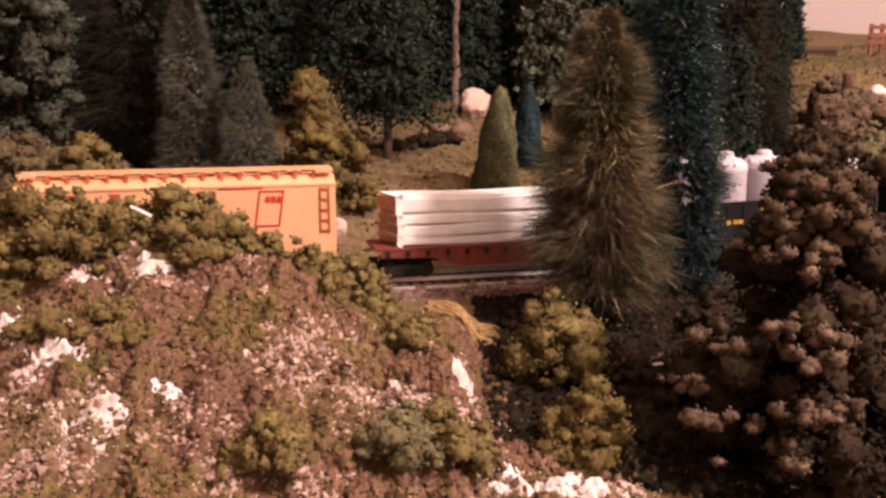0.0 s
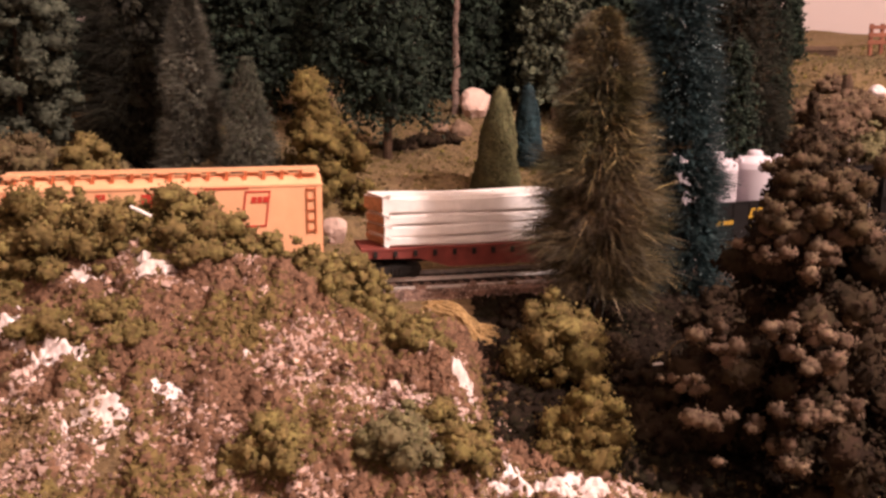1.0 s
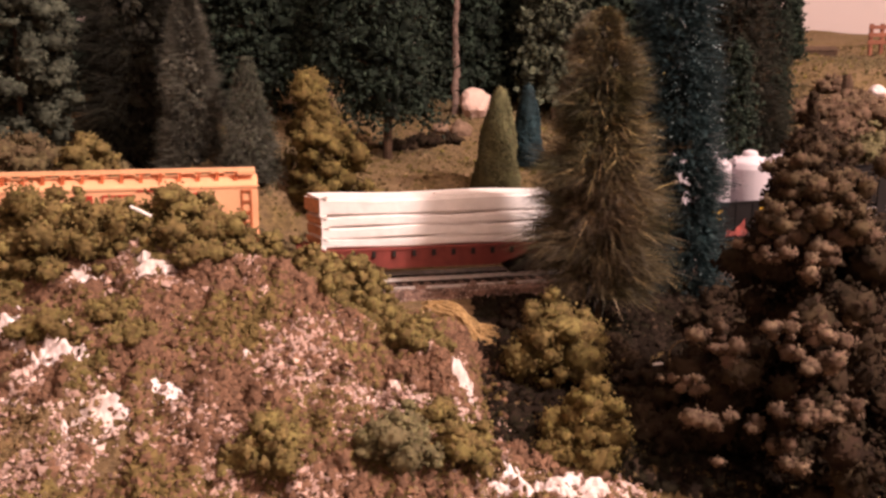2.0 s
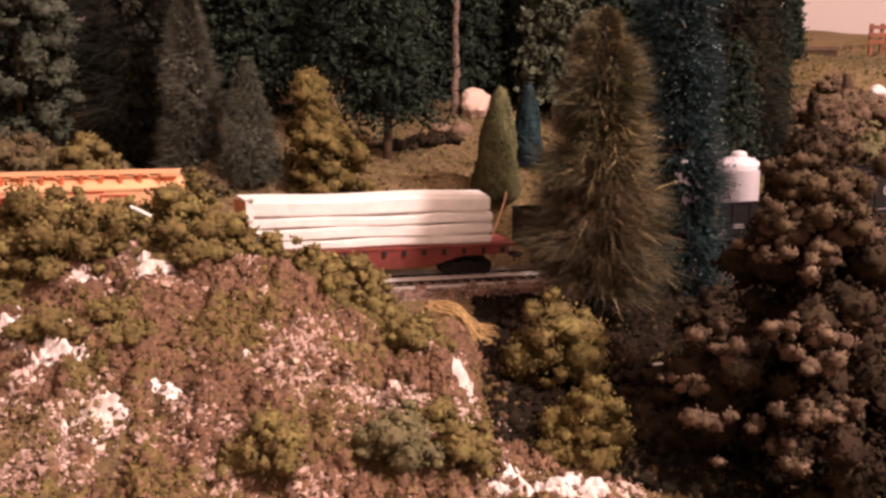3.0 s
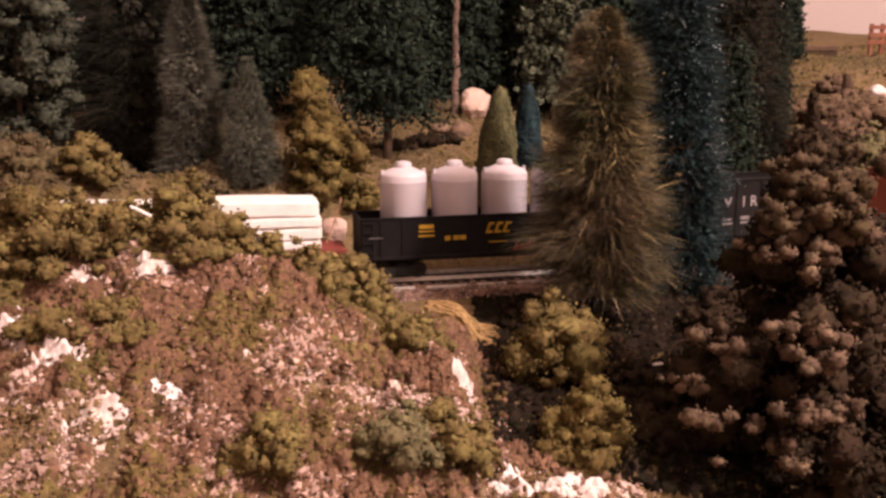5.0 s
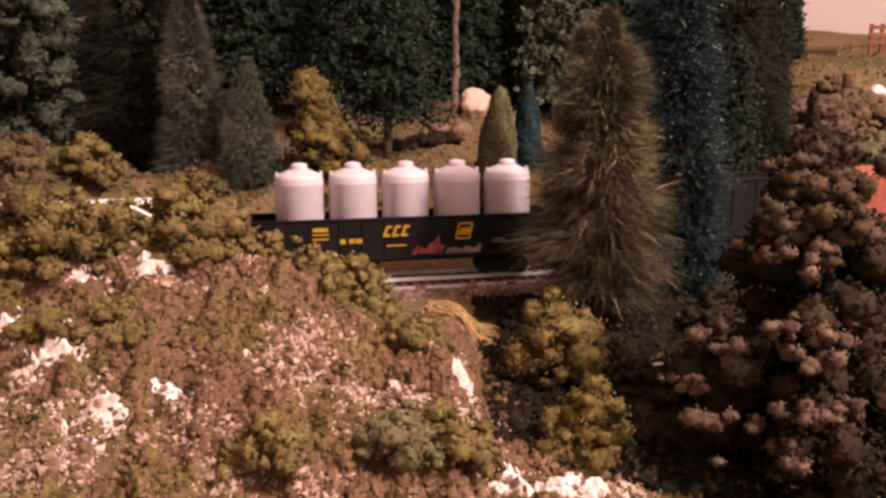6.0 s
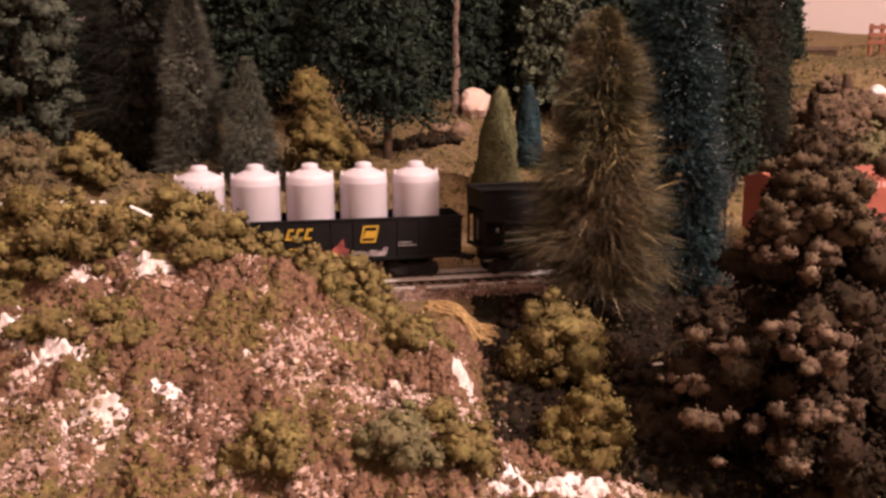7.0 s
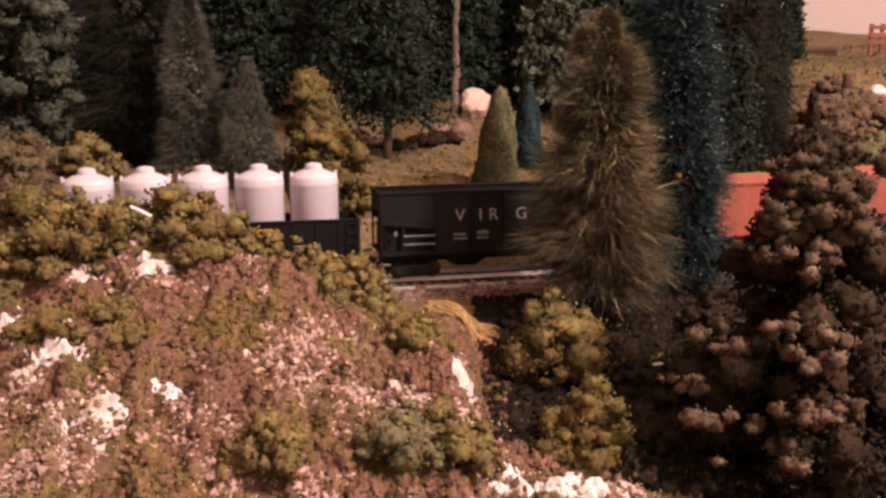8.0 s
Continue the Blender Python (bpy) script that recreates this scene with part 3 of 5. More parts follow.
def brush_tree(x, y, h, r, material, label, seed, z=None, n=7000, droop=0.12, lift=0.05, width=0.00018, low=0.06, flock=None, core=0.62, root=0.45, shape=((0, 0.85), (0.2, 1.0), (0.5, 0.82), (0.8, 0.5), (1, 0.12)), thick=1.0, stiff=0.32, whorl=0.10, highlights=None, lean=0.0, tufts=0):
    """A bottle-brush conifer: a wire trunk with thin bristles all round it, shorter towards the tip."""
    rng = np.random.RandomState(seed)
    tree = tree_base(x, y, label, "bottle-brush conifers", z)
    trunk_part(tree, h * 0.95, max(0.0012, r * 0.05))
    u = low + (1 - low) * rng.rand(n) ** thick
    a = rng.uniform(0, 6.283, n)
    if tufts:
        k = rng.randint(0, tufts, n)
        loose = rng.rand(n) < 0.25
        u = np.where(loose, u, np.clip(rng.uniform(low, 1, tufts)[k] + rng.normal(0, 0.013, n), low, 1))
        a = np.where(loose, a, rng.uniform(0, 6.283, tufts)[k] + rng.normal(0, 0.13, n))
    profile = lambda q: r * np.interp(q, [k for k, w in shape], [w for k, w in shape])
    prof = profile(u)
    lobes = 1 + 0.10 * np.sin(3 * a + u * 9 + seed) + whorl * np.sin(u * 60 + 2 * a) + whorl * 0.8 * np.sin(u * 31 - a + seed)
    length = prof * lobes * rng.uniform(0.72, 1.14, n)
    out = np.stack([np.cos(a), np.sin(a), np.zeros(n)], 1)
    tilt = rng.normal(lift, stiff, n)
    p0 = np.stack([lean * u, np.zeros(n), u * h], 1) + out * (length * root)[:, None]
    length = length * (1 - root)
    mid = p0 + out * (length * 0.5)[:, None] + np.stack([0 * u, 0 * u, length * 0.5 * tilt], 1)
    tip = p0 + out * length[:, None] + np.stack([0 * u, 0 * u, length * (tilt - droop * (1.7 - 1.4 * u) * rng.uniform(0.3, 1.4, n))], 1) + rng.normal(0, 0.14, (n, 3)) * length[:, None]
    side = np.cross(tip - p0, rng.normal(size=(n, 3)))
    side = side / np.linalg.norm(side, axis=1)[:, None] * width
    v = np.stack([p0 - side, p0 + side, mid + side, mid - side, tip], 1).reshape(-1, 3)
    f = (np.array([(0, 1, 2), (0, 2, 3), (3, 2, 4)])[None] + 5 * np.arange(n)[:, None, None]).reshape(-1, 3)
    pieces = [(v, f, None)]
    if core:
        m = 1800
        cu = low + (1 - low) * rng.rand(m) ** 1.2
        ca, cr = rng.uniform(0, 6.283, m), core * rng.uniform(0.7, 1, m) * profile(cu)
        pieces.append(bits(np.stack([cr * np.cos(ca) + lean * cu, cr * np.sin(ca), cu * h], 1), 0.09 * profile(cu) + 0.0004, rng, 0.8))
    part("crown", fast_mesh("crown", *join(*pieces), material), material, tree)
    if flock:
        m = flock[1]
        k = rng.randint(0, n, m)
        pts = mid[k] + (tip[k] - mid[k]) * rng.uniform(0, 1.0, m)[:, None]
        part("flock", fast_mesh("flock", *bits(pts, flock[2], rng, 0.5), flock[0]), flock[0], tree)
    # pale extras on the lamp's side only: painted highlights and glints
    for material2, m, lo, hi, size, name, label2 in highlights or ():
        k = np.flatnonzero((u > lo) & (u < hi) & (np.cos(a + 0.6) > -0.1))
        k = k[rng.rand(len(k)) < m / max(1, len(k))]
        if size:
            pts = tip[k] - (tip[k] - mid[k]) * rng.uniform(0, 0.4, len(k))[:, None]
            piece = bits(pts, size, rng, 0.5)
        else:
            far = p0[k] + (tip[k] - p0[k]) * rng.uniform(1.0, 1.22, len(k))[:, None]
            wide = side[k] * 1.7
            piece = (np.stack([mid[k] - wide, mid[k] + wide, far], 1).reshape(-1, 3), np.arange(3 * len(k)).reshape(-1, 3), None)
        part(name, fast_mesh(name, *piece, material2), material2, tree, label2)
    return tree


def leaf_tree(x, y, h, r, material, label, seed, z=None, branches=120, grain=0.0022, per=16, low=0.12, point=0.8, spread=0.30, flat=0.35, trunk=0.0022, fine=False):
    """A leafy model tree: trunk, limbs in whorls and clusters of small flakes along each limb."""
    rng = np.random.RandomState(seed)
    tree = tree_base(x, y, label, "leafy model trees", z)
    trunk_part(tree, h * 0.95, trunk)
    pts, bm = [], bmesh.new()
    for i in range(branches):
        u = low + (1 - low) * (i + rng.rand()) / branches
        a, reach = i * 2.4 + rng.uniform(-0.4, 0.4), r * (1 - u) ** point * rng.uniform(0.7, 1.12) + r * 0.05
        d = np.array([math.cos(a), math.sin(a), rng.uniform(-0.25, 0.25)])
        if i % 3 == 0:
            rod(bm, (0, 0, u * h), tuple(np.array([0, 0, u * h]) + d * reach * 0.8), 0.0007, 4, 0.0003)
        for q in np.linspace(0.3, 1.0, 4):
            c = np.array([0, 0, u * h]) + d * reach * q + np.array([0, 0, -0.25 * reach * q * q])
            pts.append(c + rng.normal(0, spread * reach * 0.35 + grain * 0.6, (per, 3)) * np.array([1, 1, 0.7]))
    part("branchwork", bm, TRUNK, tree)
    cu, ca = low + (0.97 - low) * rng.rand(500), rng.uniform(0, 6.283, 500)
    cr = r * (1 - cu) ** point * rng.uniform(0.35, 0.72, 500)
    dense = bits(np.stack([cr * np.cos(ca), cr * np.sin(ca), cu * h], 1), r * 0.15, rng, 0.5)
    part("crown", fast_mesh("crown", *join(specks(np.concatenate(pts), grain, rng) if fine else bits(np.concatenate(pts), grain, rng, flat), dense), material), material, tree)
    return tree


def clump_tree(x, y, h, r, material, label, seed, z=None, n=60, grain=0.0008, cover=2.4, shape=((0, 0.8), (0.3, 1.0), (0.7, 0.6), (1, 0.12)), lump=0.2, group="foam trees", trunk=0.0018, low=0.04, inner=0.55, even=1.1, fuzz=0.3, lean=0.0):
    """A foam tree: a trunk hidden in uneven clumps that follow the shape (height, width)."""
    rng = np.random.RandomState(seed)
    tree = tree_base(x, y, label, group, z)
    trunk_part(tree, h * 0.9, trunk)
    lumps = []
    for i in range(n):
        u = low + (1 - low) * ((i + rng.rand()) / n) ** even
        wide = r * float(np.interp(u, [k for k, w in shape], [w for k, w in shape]))
        a, lr = rng.uniform(0, 6.283), min(r * lump * rng.uniform(0.6, 1.2), wide * 0.9 + 0.001)
        reach = max(0.0, wide - lr * 0.7) * rng.uniform(inner, 1.05)
        lumps.append(((reach * math.cos(a) + lean * u, reach * math.sin(a), u * h), lr))
    part("crown", fast_mesh("crown", *lumps_mesh(lumps, grain, cover, rng, fuzz), material), material, tree)
    return tree


def cone_tree(x, y, h, r, material, label, seed, z=None, grain=0.0010, n=5200, bulge=0.75, lean=0.0):
    """A trim flocked cone."""
    rng = np.random.RandomState(seed)
    tree = tree_base(x, y, label, "flocked cones", z)
    trunk_part(tree, h * 0.5, 0.0014)
    bm = bmesh.new()
    lathe(bm, [(r * (0.75 if u < 0.03 else 1) * (1 - u) ** bulge * 0.93 + 0.0004, h * (0.03 + 0.95 * u)) for u in (0, 0.05, 0.15, 0.3, 0.5, 0.7, 0.85, 0.95, 1.0)], 20)
    for v in bm.verts:
        v.co.x += lean * v.co.z / h
    part("core", bm, material, tree)
    u, a = 1 - np.sqrt(rng.rand(n)), rng.uniform(0, 6.283, n)
    q = r * (1 - u) ** bulge * (1 + 0.08 * np.sin(4 * a + 14 * u)) * rng.uniform(0.9, 1.06, n)
    part("crown", fast_mesh("crown", *specks(np.stack([q * np.cos(a) + lean * u, q * np.sin(a), h * (0.03 + 0.95 * u)], 1), grain, rng, np.stack([np.cos(a), np.sin(a), np.full(n, 0.3)], 1), 0.7), material), material, tree)
    return tree


def stone(x, y, sx, sy, sz, material, label, seed, z=None, sink=0.25, rough=0.28, category="rock"):
    bm = bmesh.new()
    bmesh.ops.create_icosphere(bm, subdivisions=3, radius=1.0)
    off = Vector((seed * 3.1, seed * 1.7, seed * 0.9))
    rng = random.Random(int(seed * 100))
    cuts = [Vector((rng.gauss(0, 1), rng.gauss(0, 1), rng.gauss(0.2, 0.8))).normalized() for k in range(9)]
    for v in bm.verts:
        d = v.co.normalized()
        k = 1 + rough * noise.noise(d * 1.4 + off) + rough * 0.7 * noise.noise(d * 3.5 + off) + rough * 0.35 * abs(noise.noise(d * 8 + off))
        for n in cuts:
            k = min(k, 0.80 / max(0.25, d.dot(n)))
        v.co = Vector((d.x * sx, d.y * sy, d.z * sz)) * k
    ob = part("rock", bm, material)
    ob.location = (x, y, (float(land(x, y)) if z is None else z) + sz * (1 - 2 * sink))
    ob.rotation_euler = (0, 0, seed * 1.3)
    return tagged(ob, label, category, "rocks")


def plants():
    # far wood
    clumpy = "silvery grey-green clumpy conifer in the wood"
    clump_tree(-0.288, 0.66, 0.170, 0.040, SILVER_LEAF, clumpy, 1, n=210, lump=0.20, grain=0.0012, cover=2.6, fuzz=0.34, inner=0.6, even=1.0, shape=((0, 0.85), (0.2, 1.0), (0.5, 0.96), (0.75, 0.80), (0.9, 0.5), (1, 0.12)), group="clumpy conifers")
    column = ((0, 0.9), (0.1, 1.0), (0.55, 0.97), (0.8, 0.82), (0.93, 0.55), (1, 0.22))
    brush_tree(-0.226, 0.72, 0.210, 0.050, DARK_NEEDLE, "wide dark brown bottle-brush conifer over an added pit", 2, n=17000, z=0.026, low=0.03, stiff=0.16, shape=((0, 0.75), (0.12, 0.9), (0.25, 1.0), (0.60, 0.97), (0.82, 0.82), (0.93, 0.55), (1, 0.22)))
    brush_tree(-0.1715, 0.66, 0.134, 0.0250, GREY_NEEDLE, "greyish bottle-brush conifer with a rounded top", 3, n=15000, z=0.042, stiff=0.14, droop=0.02, whorl=0.05, shape=((0, 1.0), (0.15, 1.0), (0.33, 0.92), (0.5, 0.83), (0.65, 0.72), (0.8, 0.55), (0.93, 0.32), (1, 0.10)))
    brush_tree(-0.129, 0.64, 0.086, 0.022, GREY_NEEDLE, "small grey-green bottle-brush cone", 4, n=6000, shape=((0, 0.95), (0.15, 1.0), (0.5, 0.75), (0.8, 0.42), (1, 0.14)), flock=(SILVER_LEAF, 3600, 0.0009), z=0.042)
    leaf_tree(-0.155, 0.87, 0.23, 0.055, DEEP_GREEN, "tall dense leafy conifer of dark green", 5, branches=140, per=14, point=0.5, grain=0.0025)
    clump_tree(-0.0745, 0.65, 0.084, 0.030, YELLOW_OLIVE, "olive-yellow foam tree behind the track", 6, n=95, lump=0.24, fuzz=0.24, inner=0.35, lean=-0.0165, shape=((0, 0.85), (0.15, 1.0), (0.45, 0.92), (0.58, 0.74), (0.66, 0.42), (0.85, 0.36), (1, 0.22)))
    leaf_tree(-0.046, 0.80, 0.225, 0.052, DEEP_GREEN, "dark green leafy conifer with a bare lower trunk", 7, branches=170, per=14, low=0.17, point=0.42, trunk=0.0040)
    leaf_tree(0.026, 1.03, 0.20, 0.034, DEEP_GREEN, "dark leafy conifer near the boulder", 8, branches=100, per=14, point=0.4, low=0.08, fine=True, grain=0.0027)
    cone_tree(0.0370, 0.68, 0.082, 0.0165, CONE_GREEN, "trim sage-green flocked cone tree", 9, bulge=0.46, lean=0.0035, grain=0.0008, n=9000)
    cone_tree(0.065, 0.74, 0.066, 0.0115, TEAL, "slim dark teal flocked cone tree", 10, bulge=0.48)
    leaf_tree(0.113, 1.00, 0.24, 0.042, PALE_LEAF, "dark conifer with pale leaf tufts", 11, branches=130, grain=0.0036, per=8, point=0.4, low=0.1)
    leaf_tree(0.185, 1.00, 0.22, 0.040, DEEP_GREEN, "dark conifer in the wood", 12, branches=100, per=14, point=0.4, fine=True, grain=0.0027)
    brush_tree(0.240, 0.80, 0.20, 0.038, DARK_NEEDLE, "dark bottle-brush conifer by the meadow", 13, n=9000, flock=(DRY, 2200, 0.0012))
    # two squat conifers added to stand for the darkness below the trees
    brush_tree(0.262, 0.80, 0.085, 0.030, DARK_NEEDLE, "squat dark conifer added to fill the dark under the trees", 17, n=9000, low=0.0, shape=((0, 1.0), (0.3, 1.0), (0.7, 0.75), (1, 0.2)), z=0.020)
    brush_tree(0.285, 0.76, 0.060, 0.024, DARK_NEEDLE, "squat dark conifer added to fill the dark under the trees", 18, n=7000, low=0.0, shape=((0, 1.0), (0.3, 1.0), (0.7, 0.75), (1, 0.2)), z=0.012)
    leaf_tree(0.225, 0.74, 0.115, 0.020, DEEP_GREEN, "small dark conifer by the track", 14, branches=70, per=12, point=0.5, grain=0.0016)
    brush_tree(0.2860, 0.84, 0.18, 0.0172, DARK_NEEDLE, "slender dark conifer by the meadow", 15, n=5000, flock=(DEEP_GREEN, 3000, 0.0012))
    leaf_tree(0.384, 1.08, 0.104, 0.015, DEEP_GREEN, "slender green conifer at the meadow's edge", 16, branches=80, per=12, point=0.6, grain=0.0018)
    for i, (x, y, h, r) in enumerate(((-0.36, 0.86, 0.22, 0.05), (-0.33, 1.0, 0.24, 0.055), (-0.22, 1.02, 0.25, 0.055), (-0.10, 1.05, 0.25, 0.055), (0.00, 1.12, 0.22, 0.05), (0.09, 1.08, 0.23, 0.05), (0.18, 1.05, 0.22, 0.045), (0.25, 1.0, 0.21, 0.04), (0.31, 1.02, 0.17, 0.03), (-0.44, 0.98, 0.22, 0.055), (-0.19, 0.90, 0.22, 0.05), (-0.27, 0.93, 0.22, 0.05), (0.066, 1.08, 0.23, 0.04), (0.13, 1.16, 0.22, 0.05), (0.27, 0.88, 0.19, 0.032), (-0.157, 1.12, 0.25, 0.05), (0.165, 1.18, 0.25, 0.05))):
        leaf_tree(x, y, h, r, DEEP_GREEN, "dark leafy conifer in the wood", 30 + i, branches=80, grain=0.0038, per=8, point=0.4, low=0.04, fine=True)
    # two tall trees before the track
    # straw-coloured bristles paint the highlights on its lit side
    brush_tree(0.0832, 0.50, 0.174, 0.0385, BROWN_NEEDLE, "tall brown-olive bottle-brush conifer beside the track", 20, z=-0.022, n=34000, low=0.15, droop=0.15, lift=0.06, width=0.00014, stiff=0.22, whorl=0.13, core=0.5, tufts=520,
               shape=((0, 0.30), (0.08, 0.45), (0.15, 0.66), (0.22, 0.88), (0.34, 0.99), (0.47, 0.92), (0.62, 0.68), (0.8, 0.60), (0.9, 0.46), (0.97, 0.26), (1, 0.08)), flock=(OLIVE, 1500, 0.0006), lean=-0.002,
               highlights=((STRAW, 420, 0.10, 0.95, 0, "highlight_bristles", "pale straw-coloured bristles that paint lit highlights"), (STRAW, 240, 0.50, 0.68, 0, "highlight_bristles", "bright straw-coloured bristles that paint the lit side")))
    # its pale flock and stray bristles paint glints on the lit side
    teal = brush_tree(0.1465, 0.56, 0.258, 0.0275, TEAL_NEEDLE, "tall dark teal bottle-brush conifer beside the track", 21, z=-0.034, n=24000, droop=0.06, width=0.00014, stiff=0.2, lean=-0.020, tufts=600,
               shape=((0, 0.9), (0.2, 1.12), (0.36, 1.12), (0.5, 0.98), (0.75, 0.86), (0.9, 0.6), (1, 0.2)), flock=(TEAL, 4500, 0.0008),
               highlights=((GLINT, 800, 0.10, 0.97, 0.00050, "glint_flock", "pale teal flock that paints glints"), (TIP_GLINT, 80, 0.2, 0.9, 0, "glint_bristles", "stray pale bristles that paint lit tips")))
    # pale tuft that paints a bright reflection among the needles
    rng = np.random.RandomState(77)
    bm = bmesh.new()
    for k in range(45):
        a, z = rng.uniform(-1.5, 0.2), rng.uniform(0.082, 0.110)
        d = Vector((math.cos(a), math.sin(a), rng.uniform(-0.2, 0.7))).normalized()
        rod(bm, Vector((-0.007, 0, z)) + d * 0.015, Vector((-0.007, 0, z)) + d * rng.uniform(0.022, 0.032), 0.00022, 4, 0.0001)
    part("glint_tuft", bm, TIP_GLINT, teal, "pale bristles that paint a bright reflection")
    # dry tree close to the viewer; dark and pale foams paint shade and light
    shaggy = ((0, 0.95), (0.11, 0.95), (0.38, 0.70), (0.59, 0.47), (0.70, 0.30), (0.78, 0.20), (0.84, 0.16), (0.88, 0.08), (0.91, 0.02), (1, 0.0))
    dry = clump_tree(0.168, 0.40, 0.168, 0.078, DRY, "large dry brown shaggy tree coloured dark for its shade", 22, z=-0.055, n=200, lump=0.14, fuzz=0.22, cover=2.2, grain=0.0011, group="dry trees", trunk=0.003, inner=0.15, even=1.25, shape=shaggy, lean=-0.016)
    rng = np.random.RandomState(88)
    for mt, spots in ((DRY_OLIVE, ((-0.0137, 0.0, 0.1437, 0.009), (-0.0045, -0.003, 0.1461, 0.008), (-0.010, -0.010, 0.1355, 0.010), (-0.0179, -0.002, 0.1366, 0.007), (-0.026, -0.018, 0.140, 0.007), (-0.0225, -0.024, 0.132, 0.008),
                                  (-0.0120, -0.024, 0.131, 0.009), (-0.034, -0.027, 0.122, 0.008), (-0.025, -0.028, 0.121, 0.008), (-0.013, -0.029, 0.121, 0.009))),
                      (DRY_LIT, ((-0.0286, -0.033, 0.1065, 0.007), (-0.0212, -0.022, 0.117, 0.009), (-0.0078, -0.022, 0.117, 0.009), (-0.0158, -0.028, 0.1089, 0.009), (-0.0369, -0.023, 0.1182, 0.006), (-0.0423, -0.028, 0.1066, 0.005))),
                      (DRY_LIT, ((-0.0599, -0.038, 0.0738, 0.007), (-0.0379, -0.043, 0.081, 0.006), (-0.0181, -0.043, 0.0765, 0.008), (-0.0269, -0.048, 0.0668, 0.008), (-0.0690, -0.028, 0.0506, 0.006), (-0.0570, -0.046, 0.044, 0.008), (-0.0296, -0.053, 0.0494, 0.007), (-0.0123, -0.048, 0.0463, 0.007), (-0.0388, -0.056, 0.0333, 0.008)))):
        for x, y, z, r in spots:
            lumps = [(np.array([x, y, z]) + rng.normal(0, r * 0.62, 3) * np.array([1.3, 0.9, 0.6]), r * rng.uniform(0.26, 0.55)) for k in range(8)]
            part("leaf_clump", fast_mesh("leaf_clump", *lumps_mesh(lumps, 0.0005, 2.6, rng, 0.24), mt), mt, dry, "leaf clump painted pale where light strikes" if mt is DRY_LIT else "olive-brown leaf clump, lightened where lit")
    # two trees added out of view, only to shade the gully
    for k, (x, y, h, r) in enumerate(((0.285, 0.36, 0.150, 0.070), (0.330, 0.45, 0.140, 0.060))):
        clump_tree(x, y, h, r, DRY, "unseen dry brown tree added to shade the gully", 23 + k, n=130, lump=0.15, cover=1.3, grain=0.0016, group="dry trees", trunk=0.003, inner=0.1, even=1.0, shape=((0, 0.8), (0.4, 1.0), (0.8, 0.7), (1, 0.3)))
    for i, (x, y, r, h) in enumerate(((0.352, 0.93, 0.028, 0.026), (0.385, 0.92, 0.030, 0.026), (0.365, 0.88, 0.028, 0.026), (0.402, 0.90, 0.026, 0.026), (0.345, 0.82, 0.030, 0.030), (0.365, 0.80, 0.028, 0.026), (0.330, 0.87, 0.020, 0.016), (0.39, 0.97, 0.02, 0.02))):
        bush(x, y, r, h, DRY_SCRUB, "dry brown foam scrub on the meadow slope", 120 + i, grain=0.0011, cover=2.0, n=16)
    for i, (x, y, r, h) in enumerate(((0.352, 0.80, 0.026, 0.050), (0.372, 0.83, 0.026, 0.048))):
        bush(x, y, r, h, GREY_GREEN, "dull grey-green foam bush on the meadow slope", 150 + i, grain=0.0011, cover=1.9)
    # bushes on the hill and in the gully
    hill = ((-0.225, 0.438, 0.026, 0.038), (-0.205, 0.430, 0.024, 0.036), (-0.183, 0.427, 0.024, 0.037), (-0.165, 0.434, 0.022, 0.035), (-0.148, 0.436, 0.020, 0.030), (-0.128, 0.438, 0.022, 0.034), (-0.113, 0.442, 0.020, 0.034), (-0.097, 0.442, 0.015, 0.027),
            (-0.082, 0.446, 0.012, 0.029), (-0.066, 0.446, 0.015, 0.028), (-0.052, 0.444, 0.017, 0.029), (-0.039, 0.442, 0.016, 0.027), (-0.028, 0.438, 0.014, 0.022), (-0.016, 0.425, 0.014, 0.013), (-0.2, 0.413, 0.020, 0.015), (-0.180, 0.421, 0.014, 0.013), (-0.11, 0.424, 0.014, 0.014),
            (-0.052, 0.430, 0.014, 0.018), (-0.038, 0.428, 0.015, 0.020), (-0.026, 0.426, 0.012, 0.014), (-0.014, 0.411, 0.012, 0.011), (-0.022, 0.416, 0.011, 0.011), (-0.004, 0.415, 0.012, 0.012))
    for i, (x, y, r, h) in enumerate(hill):
        bush(x, y, r, h + (0.0 if y < 0.425 or x > -0.105 else 0.0095 if x < -0.155 else 0.0065), OLIVE, "olive-green foam bush on the hill's crest", 50 + i)
    for i, (x, y, r, h) in enumerate(((-0.160, 0.388, 0.022, 0.010), (-0.184, 0.404, 0.020, 0.010), (-0.128, 0.380, 0.016, 0.007), (-0.137, 0.392, 0.016, 0.008))):
        bush(x, y, r, h, OLIVE, "low olive foam growth on the slope", 80 + i)
    bush(-0.0645, 0.336, 0.0185, 0.022, OLIVE, "olive foam bush at the foot of the slope", 61)
    bush(-0.0165, 0.345, 0.0180, 0.024, GREY_GREEN, "grey-green foam bush at the foot of the slope", 62)
    bush(0.008, 0.350, 0.0150, 0.022, OLIVE, "olive foam bush at the foot of the slope", 63)
    bush(-0.002, 0.362, 0.013, 0.018, OLIVE, "olive foam bush at the foot of the slope", 67)
    bush(0.061, 0.392, 0.0225, 0.044, YELLOW_OLIVE, "yellow-olive foam bush in the gully", 64, grain=0.0006, cover=2.3)
    bush(0.057, 0.452, 0.028, 0.050, OLIVE, "olive foam bush in front of the tall conifer", 65, grain=0.0006, cover=2.3)
